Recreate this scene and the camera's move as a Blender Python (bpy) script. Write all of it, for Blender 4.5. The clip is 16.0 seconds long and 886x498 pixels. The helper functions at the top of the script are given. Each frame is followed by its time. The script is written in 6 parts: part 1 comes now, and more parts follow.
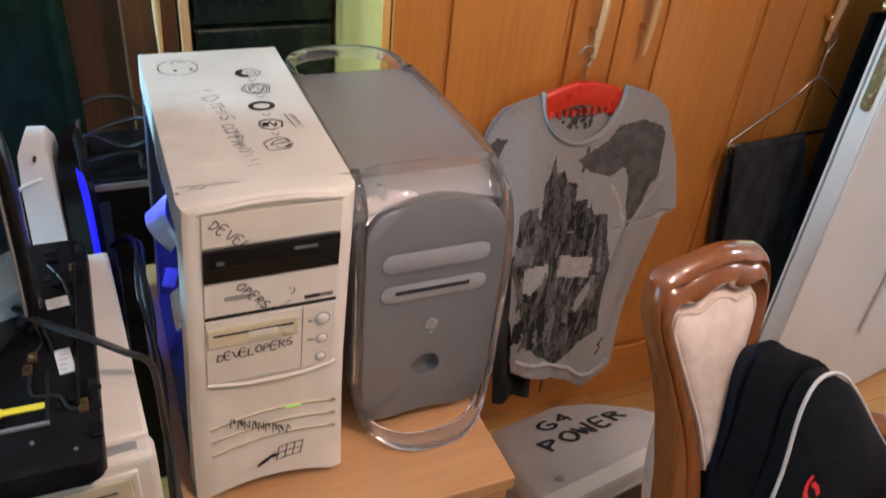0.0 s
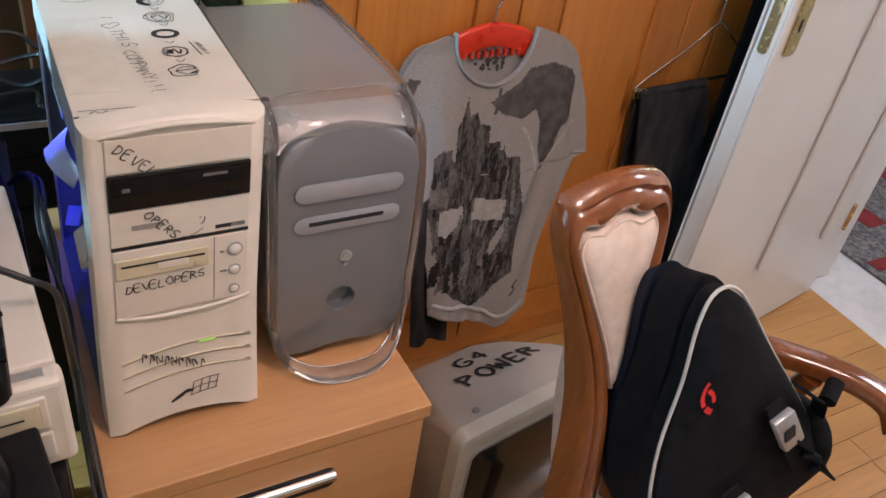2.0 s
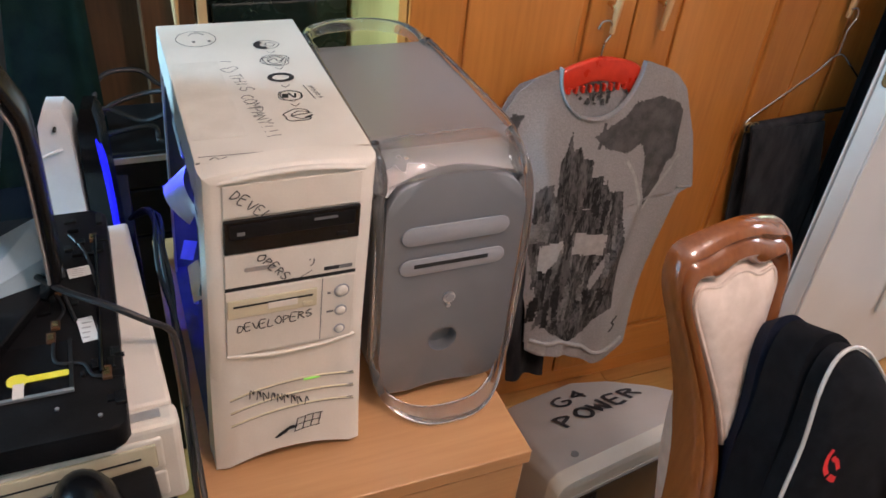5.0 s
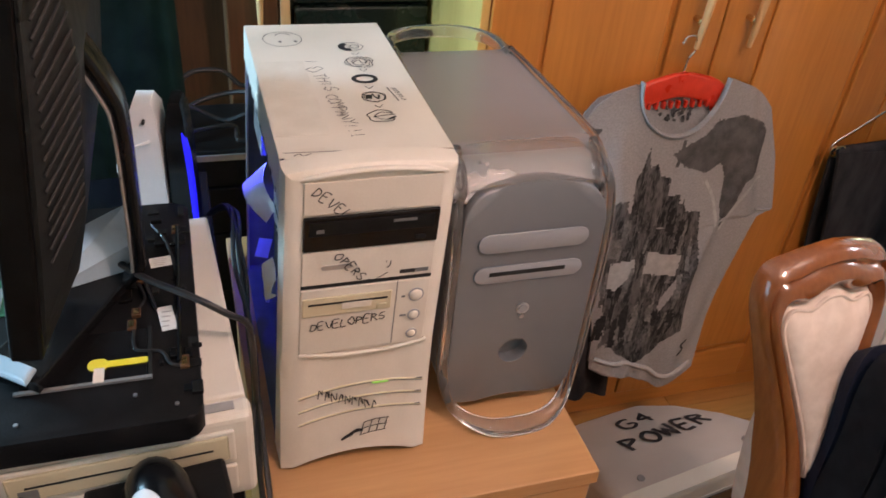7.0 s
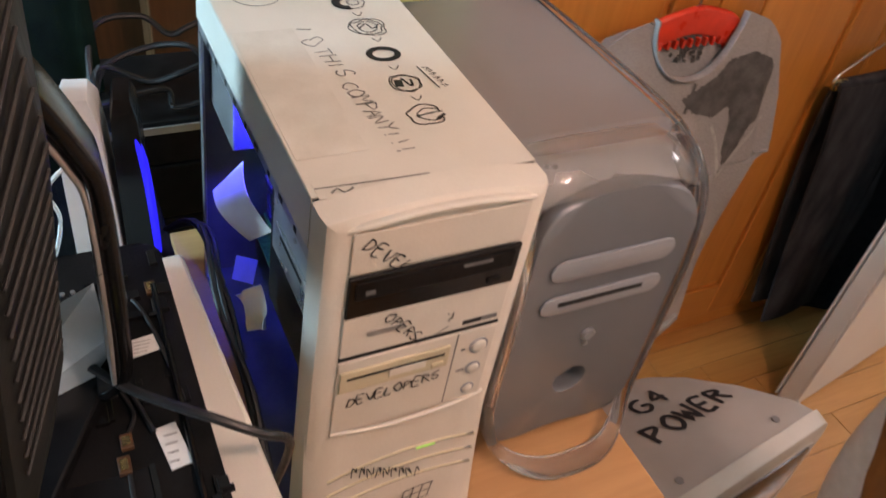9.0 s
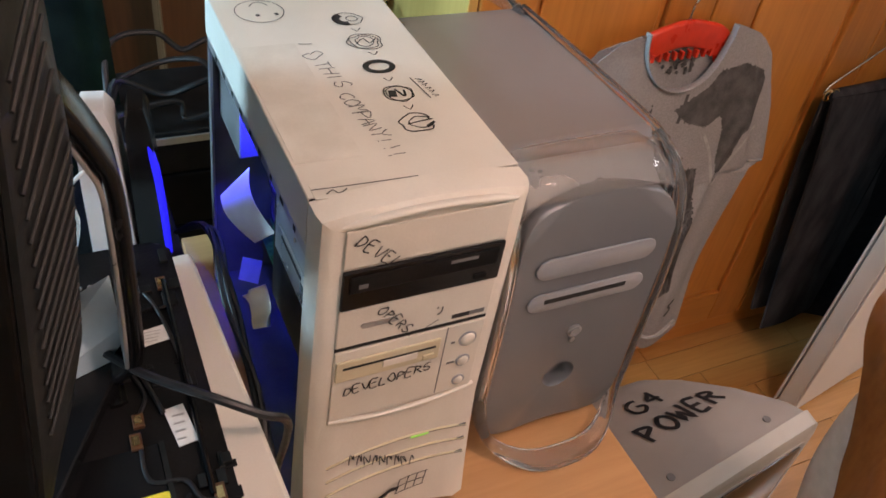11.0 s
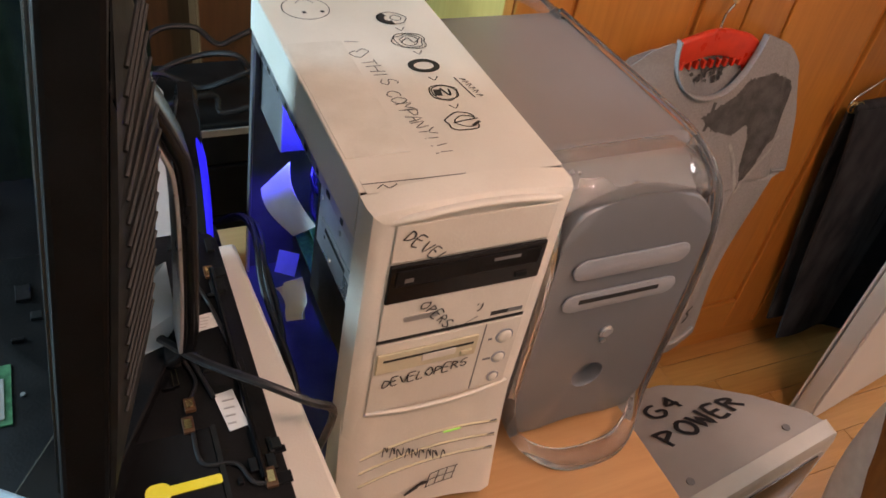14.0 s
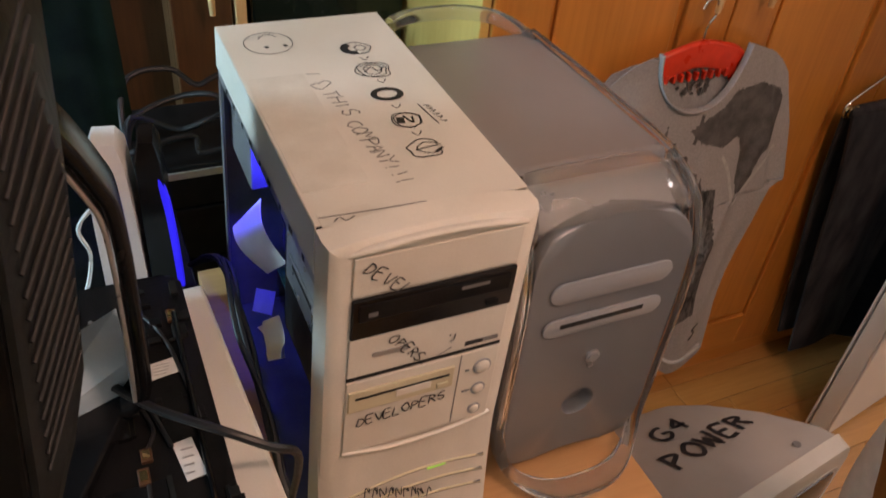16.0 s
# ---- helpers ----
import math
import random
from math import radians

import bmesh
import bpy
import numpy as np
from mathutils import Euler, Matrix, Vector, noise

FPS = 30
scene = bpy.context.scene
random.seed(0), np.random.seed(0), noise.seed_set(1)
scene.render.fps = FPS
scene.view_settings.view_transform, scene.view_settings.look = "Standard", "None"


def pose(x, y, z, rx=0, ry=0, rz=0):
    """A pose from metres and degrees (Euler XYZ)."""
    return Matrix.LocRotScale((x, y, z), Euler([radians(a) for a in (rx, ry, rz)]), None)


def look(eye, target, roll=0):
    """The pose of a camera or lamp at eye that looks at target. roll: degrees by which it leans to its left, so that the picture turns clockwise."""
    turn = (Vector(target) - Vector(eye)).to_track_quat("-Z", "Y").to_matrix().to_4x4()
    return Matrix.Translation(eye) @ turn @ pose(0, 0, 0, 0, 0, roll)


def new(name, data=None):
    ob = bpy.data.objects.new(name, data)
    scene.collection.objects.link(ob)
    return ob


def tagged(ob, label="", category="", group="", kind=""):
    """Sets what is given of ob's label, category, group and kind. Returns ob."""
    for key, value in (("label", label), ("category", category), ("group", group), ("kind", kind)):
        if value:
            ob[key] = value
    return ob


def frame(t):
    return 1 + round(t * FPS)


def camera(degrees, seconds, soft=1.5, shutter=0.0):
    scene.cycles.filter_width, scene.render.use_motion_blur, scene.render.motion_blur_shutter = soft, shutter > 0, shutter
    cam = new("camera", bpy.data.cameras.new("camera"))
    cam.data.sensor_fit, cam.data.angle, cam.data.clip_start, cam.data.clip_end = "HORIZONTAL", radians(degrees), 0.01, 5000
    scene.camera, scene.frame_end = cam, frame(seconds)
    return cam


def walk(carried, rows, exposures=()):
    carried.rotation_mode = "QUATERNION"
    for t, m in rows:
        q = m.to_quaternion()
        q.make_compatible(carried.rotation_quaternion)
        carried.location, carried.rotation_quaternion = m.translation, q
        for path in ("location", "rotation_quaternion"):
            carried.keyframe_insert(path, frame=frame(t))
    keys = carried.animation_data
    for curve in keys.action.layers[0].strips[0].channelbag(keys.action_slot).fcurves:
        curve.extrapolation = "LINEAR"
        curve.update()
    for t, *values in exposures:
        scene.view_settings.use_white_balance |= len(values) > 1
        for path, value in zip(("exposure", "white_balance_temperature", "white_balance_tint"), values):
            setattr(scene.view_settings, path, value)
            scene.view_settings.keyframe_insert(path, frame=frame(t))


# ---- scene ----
cam = camera(57.8, 16.0, soft=1.6, shutter=0.5)
PATH = [
    (0, (-0.126, -0.699, 1.448), (0.592, 0.784, 0.314), 6.2),
    (0.5, (-0.123, -0.696, 1.434), (0.579, 0.747, 0.241), 6.6),
    (1, (-0.141, -0.713, 1.442), (0.591, 0.744, 0.284), 7.9),
    (1.5, (-0.127, -0.727, 1.436), (0.723, 0.669, 0.284), 8.8),
    (2, (-0.131, -0.731, 1.42), (0.755, 0.615, 0.235), 9.6),
    (2.5, (-0.129, -0.718, 1.418), (0.724, 0.643, 0.226), 9.5),
    (3, (-0.112, -0.708, 1.429), (0.717, 0.689, 0.263), 8.5),
    (3.5, (-0.101, -0.711, 1.433), (0.757, 0.694, 0.298), 8.2),
    (4, (-0.119, -0.708, 1.43), (0.68, 0.716, 0.275), 8.2),
    (4.5, (-0.133, -0.707, 1.433), (0.577, 0.751, 0.261), 5.6),
    (4.7, (-0.135, -0.703, 1.437), (0.57, 0.754, 0.262), 5.9),
    (6.8, (-0.156, -0.69, 1.42), (0.413, 0.851, 0.279), 6.0),
    (7, (-0.157, -0.686, 1.417), (0.406, 0.849, 0.265), 6.0),
    (7.5, (-0.214, -0.627, 1.42), (0.257, 0.902, 0.22), 6.3),
    (8, (-0.265, -0.495, 1.431), (0.526, 0.837, 0.166), 11.5),
    (8.5, (-0.259, -0.465, 1.399), (0.638, 0.761, 0.098), 11.5),
    (9, (-0.224, -0.386, 1.37), (0.562, 0.893, 0.049), 10.1),
    (9.5, (-0.21, -0.356, 1.37), (0.542, 0.914, 0.019), 11.8),
    (9.7, (-0.204, -0.347, 1.379), (0.547, 0.916, 0.023), 11.1),
    (11.8, (-0.252, -0.475, 1.395), (0.526, 0.858, 0.122), 8.2),
    (12, (-0.256, -0.468, 1.393), (0.544, 0.847, 0.116), 8.7),
    (12.5, (-0.256, -0.464, 1.391), (0.587, 0.843, 0.134), 9.4),
    (13, (-0.258, -0.457, 1.399), (0.569, 0.897, 0.182), 9.7),
    (13.5, (-0.259, -0.445, 1.392), (0.487, 0.877, 0.089), 9.9),
    (14, (-0.262, -0.432, 1.394), (0.49, 0.892, 0.096), 10.4),
    (14.5, (-0.269, -0.417, 1.394), (0.518, 0.928, 0.14), 10.7),
    (15, (-0.256, -0.409, 1.392), (0.512, 0.98, 0.174), 9.6),
    (15.5, (-0.238, -0.426, 1.4), (0.529, 0.977, 0.199), 8.6),
    (16, (-0.214, -0.434, 1.387), (0.511, 0.949, 0.137), 6.2),
]
walk(cam, [(t, look(eye, target, roll)) for t, eye, target, roll in PATH],
     [(0, -0.17, 6500, 25), (4.7, -0.17, 6400, 24), (6.9, -0.20, 6900, 29), (8.3, -0.27, 7500, 32), (11.8, -0.36, 7150, 30), (14.4, -0.38, 7900, 34), (15.0, -0.65, 8200, 36), (16, -0.67, 8100, 34)])
FLOOR = -0.06
CEIL = FLOOR + 2.5
LAMP = (0.47, -0.75)

# ---- light: warm ceiling lamp, daylight from the west window, blue diode in the open tower ----
world = bpy.data.worlds.new("world")
scene.world = world
world.use_nodes = True
sky = world.node_tree.nodes.new("ShaderNodeTexSky")
sky.sky_type, sky.sun_disc, sky.sun_elevation, sky.sun_rotation = "NISHITA", False, radians(35), radians(200)
world.node_tree.links.new(sky.outputs[0], world.node_tree.nodes["Background"].inputs[0])
world.node_tree.nodes["Background"].inputs[1].default_value = 0.06


def lamp(name, kind, m, power, colour, **sizes):
    data = bpy.data.lights.new(name, kind)
    data.energy, data.color = power, colour
    for key, value in sizes.items():
        if key == "size":
            data.size = value
        elif key == "size_y":
            data.shape, data.size_y = "RECTANGLE", value
        elif key == "radius":
            data.shadow_soft_size = value
    if kind == "SPOT":
        data.spot_size, data.spot_blend = radians(140), 0.8
    ob = new(name, data)
    ob.matrix_world = m
    return ob


for dx, dy in ((-0.07, 0.0), (0.05, 0.06), (0.05, -0.06)):
    lamp("ceiling_bulb_light", "POINT", pose(LAMP[0] + dx, LAMP[1] + dy, CEIL - 0.33), 14.6, (1.0, 0.79, 0.668), radius=0.035)
lamp("window_daylight", "AREA", look((-1.64, 0.70, 1.45), (-0.1, 0.30, 1.0)), 62, (0.36, 0.78, 1.0), size=0.26, size_y=1.1)
lamp("south_window_daylight", "AREA", look((-1.64, -0.75, 1.45), (0.45, -0.1, 0.65)), 8, (0.32, 0.75, 1.0), size=0.6, size_y=1.1)
lamp("hall_daylight", "AREA", look((3.2, -0.3, CEIL - 0.1), (2.6, -0.1, 0)), 36, (0.80, 0.91, 1.0), size=0.8, size_y=0.8)
lamp("fan_diode_light", "SPOT", look((-0.045, 0.235, 0.945), (-0.040, 0.36, 0.850)), 6.5, (0.02, 0.03, 1.0), radius=0.012)


# ---- materials ----
def base_material(name, rough, metal=0.0, coat=0.0):
    m = bpy.data.materials.new(name)
    m.use_nodes = True
    b = m.node_tree.nodes["Principled BSDF"]
    b.inputs["Roughness"].default_value, b.inputs["Metallic"].default_value = rough, metal
    b.inputs["Coat Weight"].default_value = coat
    return m, m.node_tree, b


def surface(name, dark, light, rough=0.5, metal=0.0, scale=40.0, fine=400.0, bump=0.05, coat=0.0, stretch=(1, 1, 1), spots=0.25, rvar=0.12):
    """Two scales of colour variation, uneven gloss and fine relief."""
    m, tree, b = base_material(name, rough, metal, coat)
    add, link = tree.nodes.new, tree.links.new
    co, mp = add("ShaderNodeTexCoord"), add("ShaderNodeMapping")
    mp.inputs["Scale"].default_value = stretch
    link(co.outputs["Object"], mp.inputs[0])
    big, small = add("ShaderNodeTexNoise"), add("ShaderNodeTexNoise")
    big.inputs["Scale"].default_value, small.inputs["Scale"].default_value = scale, fine
    big.inputs["Detail"].default_value, small.inputs["Detail"].default_value = 4, 3
    for n in (big, small):
        link(mp.outputs[0], n.inputs["Vector"])
    ramp = add("ShaderNodeValToRGB")
    ramp.color_ramp.elements[0].position, ramp.color_ramp.elements[1].position = 0.33, 0.67
    ramp.color_ramp.elements[0].color, ramp.color_ramp.elements[1].color = (*dark, 1), (*light, 1)
    mix = add("ShaderNodeMath")
    mix.operation = "MULTIPLY_ADD"
    mix.inputs[1].default_value = spots
    link(small.outputs[0], mix.inputs[0])
    sub = add("ShaderNodeMath")
    sub.operation = "SUBTRACT"
    sub.inputs[1].default_value = spots / 2
    link(big.outputs[0], sub.inputs[0])
    link(sub.outputs[0], mix.inputs[2])
    link(mix.outputs[0], ramp.inputs[0])
    link(ramp.outputs[0], b.inputs["Base Color"])
    rr = add("ShaderNodeMapRange")
    rr.inputs[3].default_value, rr.inputs[4].default_value = max(0.02, rough - rvar), min(1, rough + rvar)
    link(big.outputs[0], rr.inputs[0])
    link(rr.outputs[0], b.inputs["Roughness"])
    bp = add("ShaderNodeBump")
    bp.inputs["Strength"].default_value, bp.inputs["Distance"].default_value = bump, 0.002
    link(small.outputs[0], bp.inputs["Height"])
    link(bp.outputs[0], b.inputs["Normal"])
    return m


def wood(name, dark, light, along="z", rough=0.3, coat=0.3, scale=9.0, rings=1.0):
    """Wood with long grain along one axis, broad streaks and pores."""
    m, tree, b = base_material(name, rough, 0, coat)
    b.inputs["Coat Roughness"].default_value = 0.15
    add, link = tree.nodes.new, tree.links.new
    co, mp, rnd = add("ShaderNodeTexCoord"), add("ShaderNodeMapping"), add("ShaderNodeObjectInfo")
    mp.inputs["Scale"].default_value = [0.07 if a == along else 1.0 for a in "xyz"]
    link(co.outputs["Object"], mp.inputs[0])
    off = add("ShaderNodeVectorMath")
    off.operation = "MULTIPLY"
    off.inputs[1].default_value = (7, 5, 3)
    link(rnd.outputs["Random"], off.inputs[0])
    link(off.outputs[0], mp.inputs["Location"])
    broad, grain = add("ShaderNodeTexNoise"), add("ShaderNodeTexNoise")
    broad.inputs["Scale"].default_value, broad.inputs["Detail"].default_value, broad.inputs["Distortion"].default_value = scale, 3, 0.6
    grain.inputs["Scale"].default_value, grain.inputs["Detail"].default_value = scale * 22, 5
    for n in (broad, grain):
        link(mp.outputs[0], n.inputs["Vector"])
    mix = add("ShaderNodeMath")
    mix.operation = "MULTIPLY_ADD"
    mix.inputs[1].default_value = 0.38
    link(grain.outputs[0], mix.inputs[0])
    half = add("ShaderNodeMath")
    half.operation = "MULTIPLY"
    half.inputs[1].default_value = 0.62
    link(broad.outputs[0], half.inputs[0])
    link(half.outputs[0], mix.inputs[2])
    ramp = add("ShaderNodeValToRGB")
    ramp.color_ramp.elements[0].position, ramp.color_ramp.elements[1].position = 0.36, 0.64
    ramp.color_ramp.elements[0].color, ramp.color_ramp.elements[1].color = (*dark, 1), (*light, 1)
    link(mix.outputs[0], ramp.inputs[0])
    link(ramp.outputs[0], b.inputs["Base Color"])
    bp = add("ShaderNodeBump")
    bp.inputs["Strength"].default_value, bp.inputs["Distance"].default_value = 0.06, 0.001
    link(grain.outputs[0], bp.inputs["Height"])
    link(bp.outputs[0], b.inputs["Normal"])
    return m


def clear(name, tint=(0.93, 0.94, 0.96), rough=0.03, ior=1.49, weight=1.0):
    m, tree, b = base_material(name, rough)
    b.inputs["Base Color"].default_value = (*tint, 1)
    b.inputs["Transmission Weight"].default_value, b.inputs["IOR"].default_value = weight, ior
    return m


def glow(name, colour, strength):
    m, tree, b = base_material(name, 0.4)
    b.inputs["Base Color"].default_value = (*colour, 1)
    b.inputs["Emission Color"].default_value, b.inputs["Emission Strength"].default_value = (*colour, 1), strength
    return m


BEIGE = surface("beige_case_plastic", (0.66, 0.61, 0.53), (0.73, 0.68, 0.60), 0.42, scale=14, bump=0.08)
BEIGE2 = surface("yellowed_plastic", (0.57, 0.50, 0.34), (0.64, 0.57, 0.40), 0.45, scale=20, bump=0.06)
COVER = surface("painted_steel_cover", (0.64, 0.59, 0.51), (0.72, 0.675, 0.60), 0.46, scale=7, fine=500, bump=0.10, spots=0.2)
STEEL = surface("bare_steel", (0.48, 0.49, 0.50), (0.62, 0.63, 0.64), 0.36, 0.9, scale=30, bump=0.04)
BAYMETAL = surface("drive_cage_steel", (0.52, 0.55, 0.58), (0.68, 0.71, 0.74), 0.3, 0.8, scale=25)
BLACKG = surface("black_gloss_plastic", (0.004, 0.004, 0.0045), (0.008, 0.008, 0.009), 0.22, scale=20, bump=0.01)
BLACK = surface("black_matt_plastic", (0.004, 0.004, 0.0045), (0.009, 0.009, 0.0095), 0.48, scale=40, bump=0.1)
LAPTOP = surface("laptop_chassis_black", (0.003, 0.003, 0.0035), (0.008, 0.008, 0.009), 0.5, scale=30, bump=0.12)
SLOT = surface("dark_slot", (0.008, 0.008, 0.008), (0.02, 0.02, 0.02), 0.7)
INK = surface("marker_ink", (0.012, 0.012, 0.014), (0.03, 0.03, 0.035), 0.5, scale=300)
INKG = surface("faded_marker_ink", (0.07, 0.065, 0.065), (0.20, 0.19, 0.18), 0.6, scale=500)
GREYPRINT = surface("grey_lettering", (0.14, 0.14, 0.14), (0.2, 0.2, 0.2), 0.5)
BADGE = surface("badge_silver", (0.38, 0.37, 0.36), (0.46, 0.45, 0.44), 0.3, 0.5)
GREYCASE = surface("silver_grey_plastic", (0.172, 0.180, 0.195), (0.198, 0.206, 0.222), 0.34, 0.25, scale=6, fine=900, bump=0.03, rvar=0.05, coat=0.25)
GREYTOP = surface("grey_case_top", (0.21, 0.207, 0.212), (0.24, 0.236, 0.241), 0.42, 0.1, scale=5, fine=900, bump=0.03, rvar=0.05, coat=0.4)
SILVER = surface("sheen_silver", (0.50, 0.50, 0.51), (0.58, 0.58, 0.59), 0.28, 0.75, scale=8, bump=0.02, rvar=0.05)
LTGREY = surface("light_grey_plastic", (0.29, 0.30, 0.32), (0.34, 0.35, 0.37), 0.35, 0.1, scale=10)
PANE = clear("window_glass", (0.95, 0.96, 0.97), 0.02, 1.45)
CLEARD = clear("thick_clear_polycarbonate", (0.93, 0.91, 0.90), 0.03, 1.5, 0.90)
CLEAR = clear("clear_polycarbonate", (0.93, 0.92, 0.92), 0.035, 1.48, 0.965)
CHROME = surface("chrome", (0.6, 0.6, 0.6), (0.72, 0.72, 0.72), 0.14, 1.0, scale=30, bump=0.01)
BEECH = wood("beech_foil", (0.50, 0.255, 0.105), (0.60, 0.325, 0.145), "x", 0.34, 0.15, 7)
ALDER = wood("alder_veneer", (0.49, 0.180, 0.034), (0.64, 0.262, 0.056), "z", 0.28, 0.35, 5)
ALDERX = wood("alder_veneer_cross", (0.49, 0.180, 0.034), (0.63, 0.258, 0.056), "x", 0.28, 0.35, 5)
PINE = wood("pale_pine_side", (0.66, 0.40, 0.11), (0.76, 0.50, 0.16), "z", 0.4, 0.2, 6)
HANDLEWOOD = wood("pale_handle_wood", (0.62, 0.38, 0.17), (0.72, 0.47, 0.24), "z", 0.35, 0.3, 20)
BROWN = wood("dark_brown_wood", (0.06, 0.024, 0.009), (0.12, 0.05, 0.018), "z", 0.4, 0.2, 6)
MAHOG = wood("polished_chair_wood", (0.15, 0.040, 0.009), (0.235, 0.070, 0.017), "z", 0.15, 0.8, 8)
PARQUET = wood("parquet_oak", (0.40, 0.185, 0.048), (0.53, 0.265, 0.082), "x", 0.3, 0.3, 6)
BLACKLAC = surface("black_green_lacquer", (0.006, 0.012, 0.009), (0.012, 0.020, 0.015), 0.25, scale=15, coat=0.3)
GREENCLOTH = surface("dark_green_cloth", (0.004, 0.014, 0.008), (0.008, 0.024, 0.014), 0.9, scale=25, bump=0.3)
BRASS = surface("brass", (0.62, 0.46, 0.22), (0.75, 0.58, 0.30), 0.25, 1.0, scale=60)
WHITEP = surface("white_door_paint", (0.68, 0.665, 0.63), (0.72, 0.705, 0.67), 0.36, scale=5, fine=200, bump=0.02, coat=0.1, spots=0.06, rvar=0.03)
WALLP = surface("wall_plaster", (0.60, 0.55, 0.46), (0.66, 0.61, 0.52), 0.85, scale=6, fine=180, bump=0.25)
CEILP = surface("ceiling_paint", (0.74, 0.72, 0.68), (0.78, 0.76, 0.72), 0.9, scale=6, fine=150, bump=0.2)
CREAM = surface("cream_upholstery", (0.66, 0.54, 0.45), (0.76, 0.64, 0.55), 0.85, scale=60, fine=900, bump=0.35)
NYLON = surface("black_nylon", (0.005, 0.006, 0.008), (0.012, 0.013, 0.016), 0.75, scale=60, fine=1200, bump=0.4)
NAVY = surface("dark_navy_nylon", (0.008, 0.011, 0.022), (0.016, 0.020, 0.036), 0.75, scale=60, fine=1200, bump=0.4)
BLUEN = surface("blue_nylon", (0.03, 0.09, 0.20), (0.06, 0.15, 0.30), 0.7, scale=60, fine=1200, bump=0.3)
PIPING = surface("reflective_piping", (0.52, 0.52, 0.50), (0.62, 0.62, 0.60), 0.4, 0.1)
REDP = surface("red_print", (0.62, 0.015, 0.02), (0.75, 0.03, 0.035), 0.5)
BUCKLE = surface("brushed_buckle", (0.45, 0.46, 0.47), (0.58, 0.59, 0.60), 0.35, 0.6)
REDPL = surface("red_hanger_plastic", (0.62, 0.03, 0.01), (0.74, 0.05, 0.02), 0.3)
SHIRT = surface("heather_grey_jersey", (0.285, 0.274, 0.272), (0.365, 0.351, 0.347), 0.92, scale=320, fine=1500, bump=0.35, spots=0.3)
SHIRTD = surface("shirt_print_dark", (0.018, 0.0175, 0.0175), (0.115, 0.11, 0.108), 0.9, scale=70, fine=420, bump=0.25, spots=0.7)
SHIRTM = surface("shirt_print_mid", (0.055, 0.053, 0.052), (0.115, 0.111, 0.11), 0.9, scale=40, fine=600, bump=0.25, spots=0.6)
CITY = surface("city_print", (0.005, 0.005, 0.005), (0.125, 0.121, 0.119), 0.9, scale=75, fine=330, bump=0.25, stretch=(1, 1, 0.16), spots=0.9)
INKC = surface("black_print_ink", (0.004, 0.004, 0.004), (0.022, 0.021, 0.021), 0.9, scale=90, fine=500, bump=0.2)
CITYL = surface("city_print_grey", (0.10, 0.098, 0.096), (0.22, 0.215, 0.21), 0.9, scale=60, fine=300, bump=0.25, spots=0.7)
SHIRTL = surface("shirt_print_light", (0.36, 0.35, 0.34), (0.46, 0.45, 0.44), 0.9, scale=80, fine=900, bump=0.25)
DENIM = surface("dark_denim", (0.020, 0.0205, 0.023), (0.055, 0.056, 0.061), 0.9, scale=30, fine=1200, bump=0.4, stretch=(1, 1, 0.3), spots=0.4)
CRTG = surface("grey_monitor_plastic", (0.40, 0.385, 0.36), (0.46, 0.445, 0.42), 0.5, scale=8, fine=600, bump=0.08)
CRTB = surface("beige_monitor_bezel", (0.50, 0.47, 0.40), (0.57, 0.54, 0.47), 0.42, scale=10, bump=0.06)
TUBE = surface("dark_picture_tube", (0.012, 0.014, 0.013), (0.02, 0.022, 0.02), 0.08, scale=4, bump=0.0)
PAPER = surface("white_paper", (0.74, 0.74, 0.73), (0.82, 0.82, 0.81), 0.8, scale=30, fine=500, bump=0.1)
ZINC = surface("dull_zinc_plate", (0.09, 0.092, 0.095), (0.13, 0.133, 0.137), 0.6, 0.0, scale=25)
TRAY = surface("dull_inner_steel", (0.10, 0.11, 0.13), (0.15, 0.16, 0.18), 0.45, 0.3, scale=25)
NOTE = surface("blue_sticky_note", (0.20, 0.22, 0.75), (0.26, 0.28, 0.85), 0.7)
SPEAKW = surface("white_speaker_plastic", (0.66, 0.68, 0.70), (0.74, 0.76, 0.78), 0.35, scale=20)
# light grey plastic with the window's blue daylight mixed into its colour
FOOTW = surface("daylight_tinted_grey_plastic", (0.40, 0.54, 0.63), (0.48, 0.61, 0.70), 0.35, scale=20)
GREENPCB = surface("green_circuit_board", (0.01, 0.10, 0.045), (0.03, 0.20, 0.09), 0.4, scale=150, spots=0.6)
PINKFILM = surface("pinkish_film", (0.66, 0.52, 0.42), (0.74, 0.60, 0.50), 0.4, scale=60)
YELLOW = surface("yellow_film", (0.72, 0.58, 0.03), (0.80, 0.68, 0.07), 0.4, scale=60)
STICKER = surface("label_paper", (0.68, 0.68, 0.66), (0.76, 0.76, 0.74), 0.6, scale=90)
CABLE = surface("cable_rubber", (0.008, 0.008, 0.009), (0.016, 0.016, 0.017), 0.45, scale=80)
MARBLE = surface("white_marble", (0.52, 0.52, 0.53), (0.66, 0.66, 0.66), 0.2, scale=4, fine=30, bump=0.01, spots=0.5, coat=0.3)
CARPETR = surface("carpet_red", (0.14, 0.010, 0.012), (0.24, 0.022, 0.022), 0.95, scale=40, fine=300, bump=0.5, spots=0.5)
CARPETG = surface("carpet_grey", (0.05, 0.05, 0.055), (0.22, 0.21, 0.21), 0.95, scale=60, fine=250, bump=0.5, spots=0.6)
SCREENG = surface("monitor_screen", (0.022, 0.026, 0.026), (0.034, 0.038, 0.037), 0.16, scale=3, bump=0.0)
